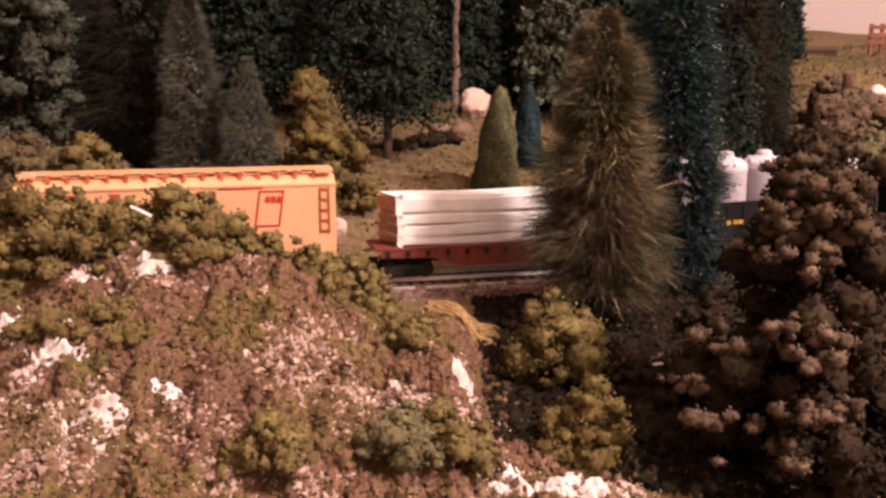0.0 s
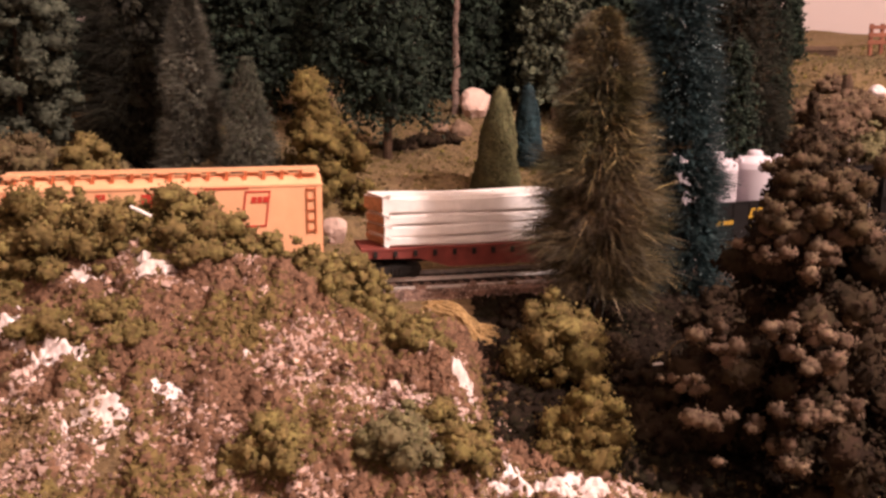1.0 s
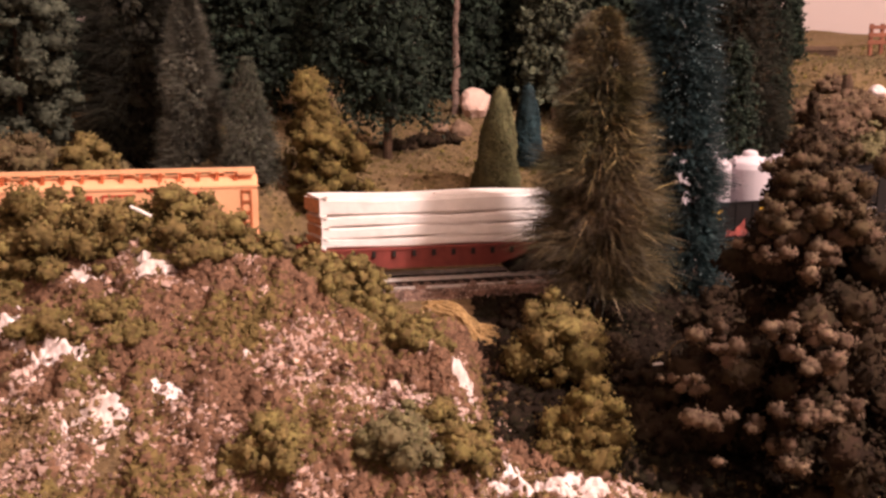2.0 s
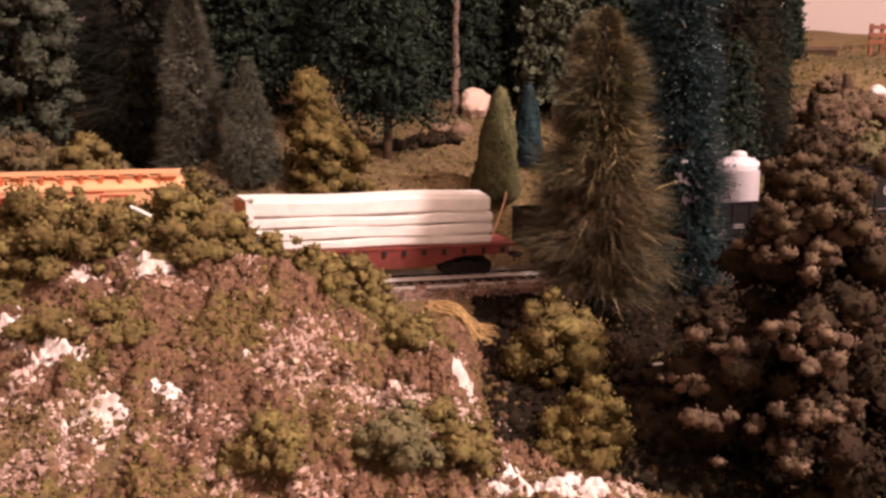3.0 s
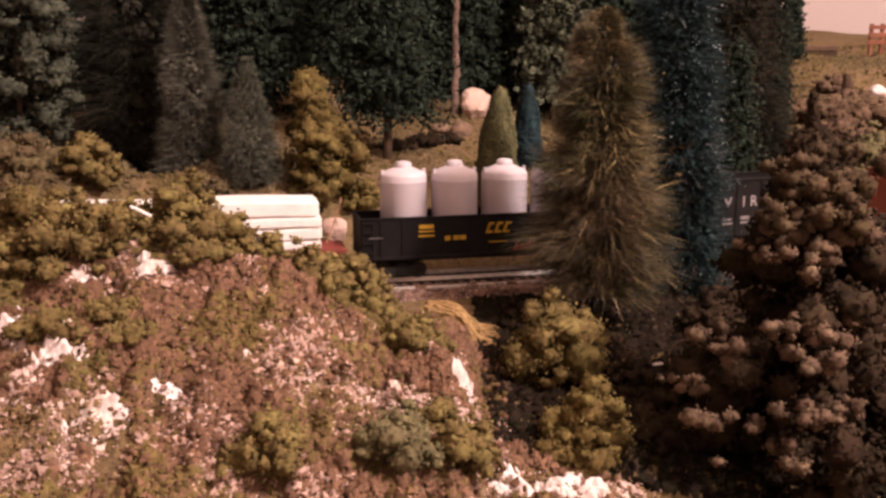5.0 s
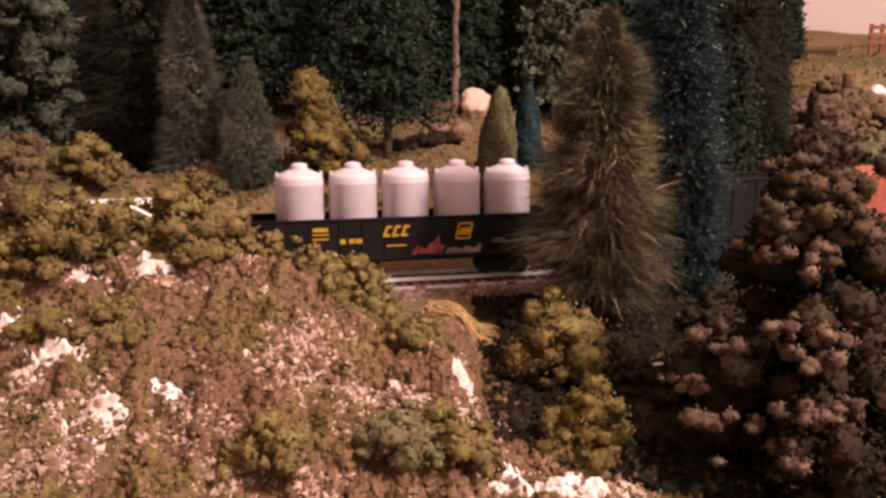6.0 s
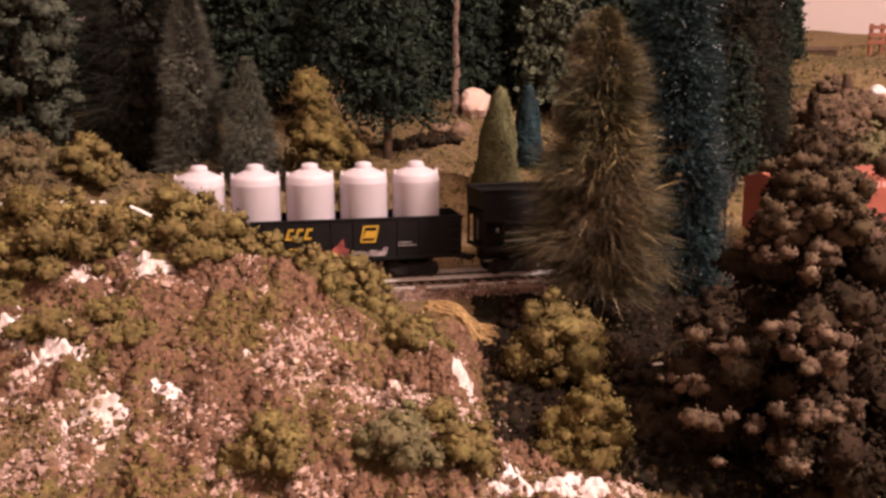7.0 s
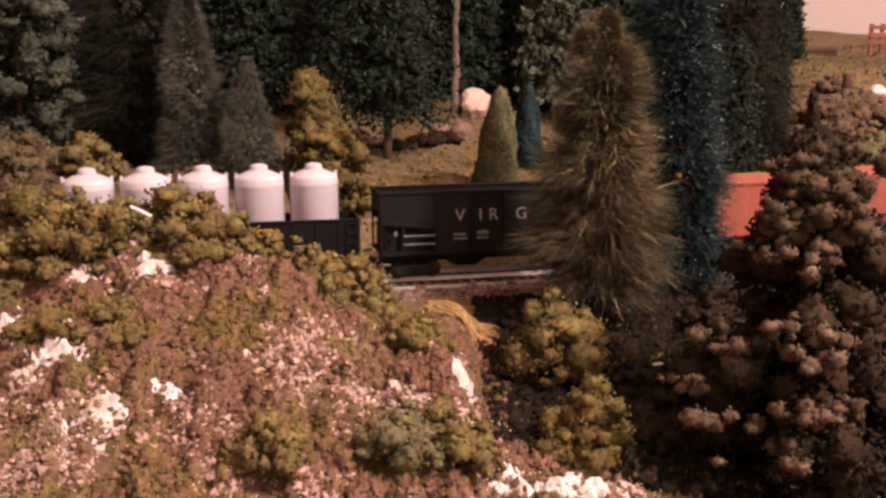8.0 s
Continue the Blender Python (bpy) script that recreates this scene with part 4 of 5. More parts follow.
    # brush, partly added as dark filler; its colour carries the gully's shade
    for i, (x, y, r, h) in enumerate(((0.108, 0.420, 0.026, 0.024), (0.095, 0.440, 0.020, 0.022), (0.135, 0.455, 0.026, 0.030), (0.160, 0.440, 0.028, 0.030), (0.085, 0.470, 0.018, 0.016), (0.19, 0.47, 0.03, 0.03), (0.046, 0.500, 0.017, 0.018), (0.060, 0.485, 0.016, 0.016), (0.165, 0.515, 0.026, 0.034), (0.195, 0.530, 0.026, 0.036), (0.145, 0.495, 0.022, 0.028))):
        bush(x, y, r, h, DRY, "low dry brown brush coloured dark for the gully's shade", 90 + i, grain=0.0010, cover=2.0)
    back = ((-0.231, 0.62, 0.0200, 0.034, OLIVE), (-0.218, 0.615, 0.014, 0.034, OLIVE), (-0.165, 0.625, 0.014, 0.014, OLIVE), (-0.150, 0.625, 0.012, 0.010, MUTED), (-0.19, 0.60, 0.020, 0.014, MUTED), (-0.135, 0.60, 0.022, 0.014, MUTED), (-0.10, 0.60, 0.018, 0.010, MUTED), (-0.26, 0.60, 0.03, 0.020, MUTED), (-0.30, 0.60, 0.03, 0.028, MUTED),
            (-0.055, 0.655, 0.016, 0.022, YELLOW_OLIVE), (-0.24, 0.585, 0.022, 0.026, MUTED), (-0.205, 0.590, 0.020, 0.020, MUTED), (-0.175, 0.595, 0.020, 0.016, MUTED), (-0.150, 0.600, 0.020, 0.016, MUTED), (-0.118, 0.605, 0.018, 0.010, MUTED), (-0.085, 0.615, 0.016, 0.008, MUTED), (-0.27, 0.62, 0.03, 0.03, MUTED))
    # low brush added to draw the dark band across the ground
    for i, (x, y, r, h) in enumerate(((-0.040, 0.86, 0.020, 0.010), (-0.014, 0.875, 0.022, 0.009), (0.006, 0.88, 0.014, 0.008))):
        bush(x, y, r, h, DRY, "low brush added for the dark band on the forest floor", 140 + i, grain=0.0014, cover=1.6)
    for i, (x, y, r, h, m) in enumerate(back):
        bush(x, y, r, h, m, "olive foam bush behind the track" if m is OLIVE else "muted brown-green foam bush behind the track", 70 + i, grain=0.0010, cover=2.0)


def straw_mat():
    """A tan fibrous mat draped in folds over the bank below the track, with stray fibres."""
    rng = np.random.RandomState(15)
    mat_ob = tagged(new("straw_mat"), "tan fibrous straw mat draped over the bank", "straw mat")
    u, v = np.meshgrid(np.linspace(0, 1, 70), np.linspace(0, 1, 34))
    x = -0.0130 + 0.047 * u + 0.002 * (v - 0.5)
    y = 0.474 + (0.026 - 0.006 * u) * v + 0.002 * np.sin(9 * u)
    ragged = np.minimum.reduce([u, 1 - u, v, 1 - v]) * 7 + 0.5 * grit(x, y, 21, 0.004)
    swell = np.interp(u, [0, 0.12, 0.4, 0.7, 1], [0.006, 0.0075, 0.0085, 0.0045, 0.0015]) * np.sin(np.pi * np.clip(v * 0.85 + 0.12, 0, 1)) ** 0.7
    fold = 0.0016 * np.sin(26 * v - 9 * u + 2.0 * np.sin(5 * u)) + 0.0012 * grit(x * 0.5, y, 22, 0.004)
    z = land(x, y) + np.clip(ragged, 0, 1) * (swell + fold) - 0.0004
    i = np.arange(x.size).reshape(x.shape)
    f = np.stack([i[:-1, :-1], i[:-1, 1:], i[1:, 1:], i[1:, :-1]], -1).reshape(-1, 4)
    part("drape", fast_mesh("drape", np.stack([x, y, z], -1).reshape(-1, 3), f, True, SAND), SAND, mat_ob)
    for k in range(70):
        bm = bmesh.new()
        p, q = rng.uniform(0.02, 0.75), rng.uniform(0.05, 0.9)
        last = None
        for t in np.linspace(0, rng.uniform(0.15, 0.35), 6):
            px, py = -0.0125 + 0.046 * (p + t), 0.474 + 0.022 * (q - t * 0.5)
            h = float(np.interp(p + t, [0, 0.12, 0.4, 0.7, 1.1], [0.006, 0.0075, 0.0085, 0.0045, 0.001])) * math.sin(math.pi * min(1, max(0, (q - t * 0.5) * 0.85 + 0.12))) ** 0.7
            now = Vector((px, py, float(land(px, py)) + h + rng.uniform(0.0, 0.0016)))
            if last:
                rod(bm, last, now, 0.00038, 5)
            last = now
        part("fibre", bm, STRAW_FIBRE, mat_ob)


def rocks():
    stone(0.0325, 0.95, 0.0185, 0.016, 0.0175, PINK_STONE, "big pale pinkish boulder under the trees", 1.2, z=0.083, sink=0.5, rough=0.16)
    stone(0.017, 0.90, 0.011, 0.008, 0.008, MUTED_STONE, "dull brown rock on the forest floor", 2.6)
    stone(-0.002, 0.90, 0.009, 0.008, 0.006, MUTED_STONE, "dull brown rock on the forest floor", 3.7)
    post = part("marker_post", rod(bmesh.new(), (0, 0, 0), (-0.002, 0, 0.025), 0.0026, 8, 0.0018), ORANGE)
    post.location = (0.0865, 0.87, float(land(0.0865, 0.87)))
    tagged(post, "short bright orange wooden marker post", "post")
    stone(-0.0725, 0.62, 0.0105, 0.008, 0.0105, PINK_STONE, "small pale pinkish rock beside the track", 2, rough=0.22)
    stone(0.46, 0.98, 0.016, 0.012, 0.010, CHALK, "white rock on the meadow", 4)
    straw_mat()
    for i, (x, y, r, h, st, tn) in enumerate(CHALK_SPOTS):
        outcrop(x, y, r, h, CHALK, "rough white plaster rock breaking through the slope", 40 + i, st, tn)
    # the first two stand in for bright highlights beside the track
    for x, y, s in ((0.287, 0.612, 0.008), (0.240, 0.508, 0.006), (0.418, 0.935, 0.010)):
        stone(x, y, s * 1.2, s, s * 0.8, CHALK, "white rock set at a bright spot in the grass", 5 + x)
    bm = bmesh.new()
    for k in range(24):
        a, b = math.pi * k / 18, math.pi * (k + 1) / 18
        rod(bm, (0.008 * math.cos(a), 0, 0.008 + 0.008 * math.sin(a)), (0.008 * math.cos(b), 0, 0.008 + 0.008 * math.sin(b)), 0.0003, 5)
    loop = part("wire_loop", bm, STRAW)
    loop.location = (0.1190, 0.452, float(land(0.1190, 0.452)) + 0.0055)
    tagged(loop, "thin loop of pale wire standing in the soil", "wire")
    stick = part("matchstick", rod(bmesh.new(), (-0.0045, 0, 0.0022), (0.0045, 0, -0.0022), 0.0007, 6), LUMBER)
    stick.location = (-0.1330, 0.418, 0.0610)
    tagged(stick, "small pale splinter caught in the crest bush", "splinter")
    chip = part("matchstick", rod(bmesh.new(), (-0.0022, 0, -0.0003), (0.0022, 0, 0.0003), 0.0006, 6), LUMBER)
    chip.location = (0.1000, 0.428, -0.0125)
    tagged(chip, "small pale splinter caught in the dry brush", "splinter")


def ridge_things():
    """A low shed and a rusty timber frame on the far ridge, a bare pale trunk in the wood."""
    shed = tagged(new("shed"), "low dark brown shed on the far ridge", "shed")
    shed.location = (0.440, 1.16, float(land(0.440, 1.16)) - 0.002)
    part("wall", box(bmesh.new(), -0.022, 0.022, -0.012, 0.012, 0, 0.008), TRUNK, shed)
    bm = prism(bmesh.new(), [(-0.0135, 0.008), (0.0135, 0.008), (0.0, 0.013)], -0.024, 0.024)
    part("roof", bm, TRUNK, shed).rotation_euler = (0, 0, math.pi / 2)
    stump = part("tree_stump", rod(bmesh.new(), (0.002, 0, -0.004), (-0.001, 0, 0.030), 0.0075, 9, 0.0035), TRUNK)
    stump.location = (0.386, 0.93, float(land(0.386, 0.93)))
    tagged(stump, "dark brown leaning stump on the meadow slope", "tree stump")
    crate = tagged(new("timber_frame"), "rusty red timber frame on the far ridge", "frame")
    crate.location = (0.482, 1.08, float(land(0.482, 1.08)) - 0.001)
    for x in (-0.012, 0.0, 0.012, 0.024):
        part("post", box(bmesh.new(), x - 0.0016, x + 0.0016, -0.002, 0.002, 0, 0.034, 0.0003), RED_WOOD, crate)
    for z in (0.012, 0.020, 0.028):
        part("plank", box(bmesh.new(), -0.016, 0.028, -0.0032, -0.002, z, z + 0.0042, 0.0003), RED_WOOD, crate)
    dead = tagged(new("bare_trunk"), "bare knobbly pale pinkish tree trunk in the wood", "tree trunk")
    dead.location = (0.0125, 0.95, float(land(0.0125, 0.95)))
    bm, rng = bmesh.new(), random.Random(4)
    for k in range(14):
        rod(bm, (rng.uniform(-0.001, 0.001), 0, 0.013 * k - 0.003), (rng.uniform(-0.0012, 0.0012), 0, 0.013 * k + 0.011), 0.0042 - 0.00015 * k, 8, 0.0030 - 0.0001 * k)
    part("stem", bm, PALE_BARK, dead)
# ---- rolling stock: x runs along the car (towards the train's tail), y away from the viewer ----
def truck(car, x):
    """A four-wheel truck: side frames with springs and a bolster; its two wheelsets turn."""
    bm = bmesh.new()
    for y in (-0.0105, 0.0105):
        prism(bm, [(-0.0135, 0.0065), (-0.0135, 0.0038), (-0.0095, 0.0028), (-0.004, 0.0014), (0.004, 0.0014), (0.0095, 0.0028), (0.0135, 0.0038), (0.0135, 0.0065), (0.006, 0.0082), (-0.006, 0.0082)], y - 0.0008, y + 0.0008)
        for q in (-0.0022, 0, 0.0022):
            rod(bm, (q, y * 1.12, 0.0025), (q, y * 1.12, 0.0062), 0.0008, 6)
        for q in (-0.0105, 0.0105):
            rod(bm, (q, y, 0.0048), (q, y * 1.18, 0.0048), 0.0016, 8)
    box(bm, -0.003, 0.003, -0.010, 0.010, 0.0055, 0.0095)
    ob = part("truck", bm, GRIME, car, "dark four-wheel truck")
    ob.location = (x, 0, 0)
    for q in (-0.0105, 0.0105):
        bm = bmesh.new()
        rod(bm, (0, -0.0095, 0), (0, 0.0095, 0), 0.0009, 6)
        for y in (-0.00825, 0.00825):
            rod(bm, (0, y - 0.0011, 0), (0, y + 0.0011, 0), 0.0047, 20)
            rod(bm, (0, y * 0.84 - 0.0003, 0), (0, y * 0.84 + 0.0003, 0), 0.0054, 20)
            for k in range(6):
                a = k * math.pi / 3
                rod(bm, (0.003 * math.cos(a), y * 1.12, 0.003 * math.sin(a)), (0.003 * math.cos(a), y * 1.16, 0.003 * math.sin(a)), 0.0006, 5)
        w = part("wheelset", bm, WHEEL, ob, "dark worn wheels on an axle")
        w.location = (q, 0, 0.0047)
        WHEELS.append(w)


def coupler(car, x, way):
    bm = box(bmesh.new(), min(x, x + way * 0.005), max(x, x + way * 0.005), -0.0012, 0.0012, 0.0088, 0.0112, 0.0003)
    box(bm, x + way * 0.004 - 0.0016, x + way * 0.004 + 0.0016, -0.0022, 0.0016, 0.0082, 0.0118, 0.0004)
    rod(bm, (x + way * 0.002, -0.003, 0.0100), (x + way * 0.003, -0.004, 0.0060), 0.0004, 5)
    part("coupler", bm, GRIME, car)


def ladder(car, x, y, z0, z1, material, rungs=5, w=0.0045, label=""):
    bm = bmesh.new()
    for q in (-w / 2, w / 2):
        box(bm, x + q - 0.0004, x + q + 0.0004, y - 0.0009, y - 0.0001, z0, z1)
    for z in np.linspace(z0 + 0.0015, z1 - 0.0008, rungs):
        box(bm, x - w / 2, x + w / 2, y - 0.0013, y - 0.0006, z - 0.00035, z + 0.00035)
    part("ladder", bm, material, car, label)


def plate(car, name, x0, x1, z0, z1, y, material, label="", slant=0.0, thick=0.0002):
    bm = prism(bmesh.new(), [(x0, z0), (x1, z0), (x1 + slant, z1), (x0 + slant, z1)], y - thick, y)
    return part(name, bm, material, car, label)


def letters(car, words, x, z, size, y, material, shear=0.0):
    c = bpy.data.curves.new("lettering", "FONT")
    c.body, c.size, c.extrude, c.shear, c.align_x = words, size, 0.0001, shear, "CENTER"
    tmp = bpy.data.objects.new("lettering_source", c)
    scene.collection.objects.link(tmp)
    me = bpy.data.meshes.new_from_object(tmp.evaluated_get(bpy.context.evaluated_depsgraph_get()))
    bpy.data.objects.remove(tmp)
    me.materials.clear()
    me.materials.append(material)
    ob = part("lettering", me, material, car, "painted letters")
    ob.matrix_basis = pose(x, y - 0.0001, z, 90, 0, 0)


def gondola():
    car = tagged(new("gondola_car"), "black open gondola car with yellow lettering and graffiti", "railway car")
    a, b, w, z0, z1 = -0.0868, 0.0900, 0.0155, 0.0145, 0.0373
    part("floor_plate", box(bmesh.new(), a, b, -w + 0.001, w - 0.001, z0, z0 + 0.0015), BLACK, car)
    for y in (-w, w - 0.0010):
        part("side_wall", box(bmesh.new(), a, b, y, y + 0.0010, z0 - 0.001, z1 - 0.001, 0.0002), BLACK, car)
        part("top_rail", box(bmesh.new(), a - 0.0005, b + 0.0005, y - 0.0006, y + 0.0014, z1 - 0.0012, z1, 0.0003), BLACK, car)
        part("sill", box(bmesh.new(), a, b, y - 0.0006, y + 0.0014, z0 - 0.0020, z0 - 0.0002, 0.0003), BLACK, car)
    rib = mesh_of("rib", box(bmesh.new(), -0.0007, 0.0007, -0.0007, 0.0, z0, z1 - 0.0012), BLACK)
    for i, x in enumerate(np.linspace(a + 0.012, b - 0.012, 13)):
        for y, turn in ((-w, 0), (w, 180)):
            ob = part("rib", rib, BLACK, car)
            ob.matrix_basis = pose(x, y, 0, 0, 0, turn)
    for x in (a, b - 0.001):
        part("end_wall", box(bmesh.new(), x, x + 0.001, -w + 0.001, w - 0.001, z0, z1, 0.0002), BLACK, car)
    for x in (a + 0.0045, b - 0.0045):
        ladder(car, x, -w, z0 + 0.001, z1 - 0.002, CHARCOAL, 4, 0.006, "black grab irons")
    part("centre_sill", box(bmesh.new(), a + 0.02, b - 0.02, -0.004, 0.004, 0.009, z0), GRIME, car)
    y = -w - 0.00075
    # markings: slanted yellow blocks, a yellow framed square, small worn bars
    for k in range(3):
        q = -0.0125 + k * 0.0052
        plate(car, "marking", q, q + 0.0042, 0.0262, 0.0276, y, YELLOW, "yellow slanted block marking", 0.0)
        plate(car, "marking", q + 0.0004, q + 0.0018, 0.0276, 0.0312, y, YELLOW, "yellow slanted block marking", 0.0012)
        plate(car, "marking", q + 0.0016, q + 0.0050, 0.0312, 0.0326, y, YELLOW, "yellow slanted block marking", 0.0004)
    for x0, x1, z_0, z_1 in ((0.0300, 0.0390, 0.0232, 0.0242), (0.0318, 0.0408, 0.0320, 0.0330), (0.0300, 0.0311, 0.0242, 0.0320), (0.0380, 0.0391, 0.0242, 0.0320), (0.0316, 0.0380, 0.0258, 0.0300)):
        plate(car, "emblem", x0, x1, z_0, z_1, y, YELLOW, "yellow framed emblem", 0.0018 if z_1 - z_0 > 0.002 else 0.0002)
    for x0, x1, z_0, z_1 in ((-0.0525, -0.0440, 0.0303, 0.0326), (-0.0528, -0.0436, 0.0282, 0.0291), (-0.0530, -0.0436, 0.0255, 0.0266), (-0.0374, -0.0340, 0.0228, 0.0256), (-0.0322, -0.0290, 0.0230, 0.0256), (-0.0284, -0.0246, 0.0230, 0.0256), (-0.0105, 0.001, 0.0205, 0.0213)):
        plate(car, "marking", x0, x1, z_0, z_1, y, YELLOW, "small yellow marking")
    for x0, x1, z_0, z_1 in ((0.052, 0.063, 0.0205, 0.0213), (0.052, 0.060, 0.0222, 0.0230), (-0.082, -0.074, 0.0255, 0.0260)):
        plate(car, "marking", x0, x1, z_0, z_1, y, GREY_MARK, "small worn grey marking")
    g = bmesh.new()
    prism(g, [(0.008, 0.0155), (0.022, 0.0150), (0.024, 0.0195), (0.021, 0.0210), (0.0205, 0.0265), (0.0175, 0.0225), (0.0145, 0.0205), (0.013, 0.0180), (0.009, 0.0195)], y - 0.0002, y)
    part("graffiti", g, GRAFFITI, car, "red graffiti flame")
    g = prism(bmesh.new(), [(0.004, 0.0152), (0.0075, 0.0152), (0.0085, 0.0215), (0.0062, 0.0185)], y - 0.0002, y)
    part("graffiti", g, GRAFFITI, car, "red graffiti flame")
    g = prism(bmesh.new(), [(0.0245, 0.0150), (0.0445, 0.0152), (0.0465, 0.0200), (0.044, 0.0205), (0.0425, 0.0180), (0.036, 0.0190), (0.0345, 0.0172), (0.0315, 0.0185), (0.0255, 0.0180)], y - 0.0002, y)
    part("graffiti", g, SCRAWL, car, "white graffiti scrawl")
    for x in (-0.062, 0.062):
        truck(car, x)
    coupler(car, a, -1), coupler(car, b, 1)
    return car


def canister():
    can = tagged(new("canister"), "pale lilac ribbed storage canister standing in the gondola", "canister", "canisters in the gondola")
    bm = bmesh.new()
    r = 0.0138
    lathe(bm, [(r * 0.97, 0.0), (r, 0.0008), (r, 0.0362), (r * 1.010, 0.0366), (r * 1.010, 0.0372), (r, 0.0376), (r * 0.995, 0.0396), (r * 0.97, 0.0409), (r * 0.91, 0.0419), (r * 0.70, 0.0431), (r * 0.52, 0.0442), (r * 0.42, 0.0448)], 40)
    part("drum", bm, TANK, can, smooth=True)
    bm = lathe(bmesh.new(), [(r * 0.38, 0.044), (r * 0.35, 0.0470), (r * 0.31, 0.0479), (r * 0.24, 0.0482), (r * 0.1, 0.0486)], 24)
    part("hatch", bm, TANK, can)
    for a in (8, 98, 188):
        bm = bmesh.new()
        q = Vector((math.cos(radians(a)), math.sin(radians(a)), 0)) * r * 0.93
        prism(bm, [(-0.0016, 0.0385), (0.0016, 0.0385), (0.0009, 0.0436), (-0.0009, 0.0436)], -0.0007, 0.0007)
        ob = part("lifting_lug", bm, TANK, can)
        ob.matrix_basis = Matrix.Translation(q) @ pose(0, 0, 0, 0, 0, a + 90)
    return can


def flatcar():
    car = tagged(new("flat_car"), "oxide-red flat car that carries lumber", "railway car")
    a, b, w = -0.0808, 0.0885, 0.0150
    part("deck", box(bmesh.new(), a, b, -w, w, 0.0175, 0.0195, 0.0003), OXIDE, car, "weathered red deck")
    for y in (-w + 0.0005, w - 0.0015):
        bm = prism(bmesh.new(), [(a + 0.004, 0.0175), (a + 0.004, 0.0135), (a + 0.034, 0.0125), (a + 0.052, 0.0070), (b - 0.052, 0.0070), (b - 0.034, 0.0125), (b - 0.004, 0.0135), (b - 0.004, 0.0175)], y, y + 0.0010)
        part("side_sill", bm, OXIDE, car, "fish-bellied red side sill")
    pocket = mesh_of("stake_pocket", box(bmesh.new(), -0.0011, 0.0011, -0.0009, 0.0006, 0.0140, 0.0176, 0.0002), GRIME)
    for x in np.linspace(a + 0.008, b - 0.008, 14):
        for y, turn in ((-w, 0), (w, 180)):
            ob = part("stake_pocket", pocket, GRIME, car)
            ob.matrix_basis = pose(x, y, 0, 0, 0, turn)
    part("centre_sill", box(bmesh.new(), a + 0.02, b - 0.02, -0.004, 0.004, 0.0085, 0.0175), GRIME, car)
    bm = bmesh.new()
    arc = [(b - 0.010 + 0.0095 * math.sin(t), 0.004, 0.0195 + 0.018 * t + 0.004 * math.sin(t * 1.6)) for t in np.linspace(0, 1.35, 9)]
    for p, q in zip(arc, arc[1:]):
        rod(bm, p, q, 0.00045, 6)
    part("drawbar", box(bmesh.new(), a - 0.0065, a + 0.004, -0.0016, 0.0016, 0.0085, 0.0118, 0.0003), GRIME, car)
    part("brake_hoop", bm, LUMBER_END, car, "thin bent tan wire at the car's end")
    for x in (-0.060, 0.060):
        truck(car, x)
    coupler(car, a - 0.0057, -1), coupler(car, b, 1)
    return car


def lumber():
    load = tagged(new("lumber_load"), "stack of white wrapped lumber bundles on the flat car", "lumber")
    rng = random.Random(5)
    for k, (z0, z1, w) in enumerate(((0.0198, 0.0252, 0.0137), (0.0253, 0.0321, 0.0138), (0.0322, 0.0381, 0.0137), (0.0382, 0.0486, 0.0134))):
        a, b = -0.0745 + rng.uniform(-0.001, 0.001), 0.0735 + rng.uniform(-0.0015, 0.0015)
        bm = box(bmesh.new(), a, b, -w, w, z0, z1)
        bmesh.ops.subdivide_edges(bm, edges=[e for e in bm.edges if abs(e.verts[0].co.x - e.verts[1].co.x) > 0.05], cuts=24)
        for v in bm.verts:
            if v.co.x < a + 0.002 and v.co.y < 0:
                v.co.x += 0.0085 + 0.0012 * (k % 2)
            v.co.z += 0.0005 * math.sin(v.co.x * 70 + k * 2) * (1 if v.co.z > z0 + 0.001 else 0.6)
            v.co.y += 0.0004 * math.sin(v.co.x * 110 + k)
        bmesh.ops.bevel(bm, geom=[e for e in bm.edges if not e.is_boundary and e.calc_face_angle(0) > 0.6], offset=0.0016 if k == 3 else 0.0010, segments=2, affect="EDGES")
        me = mesh_of("timber_pack", bm, LUMBER)
        me.materials.append(LUMBER_END)
        for p in me.polygons:
            if p.normal.x < -0.45:
                p.material_index = 1
        part("timber_pack", me, LUMBER, load)
    part("chip", box(bmesh.new(), 0.000, 0.002, -0.003, -0.001, 0.0484, 0.0496, 0.0003), LUMBER, load)
    return load


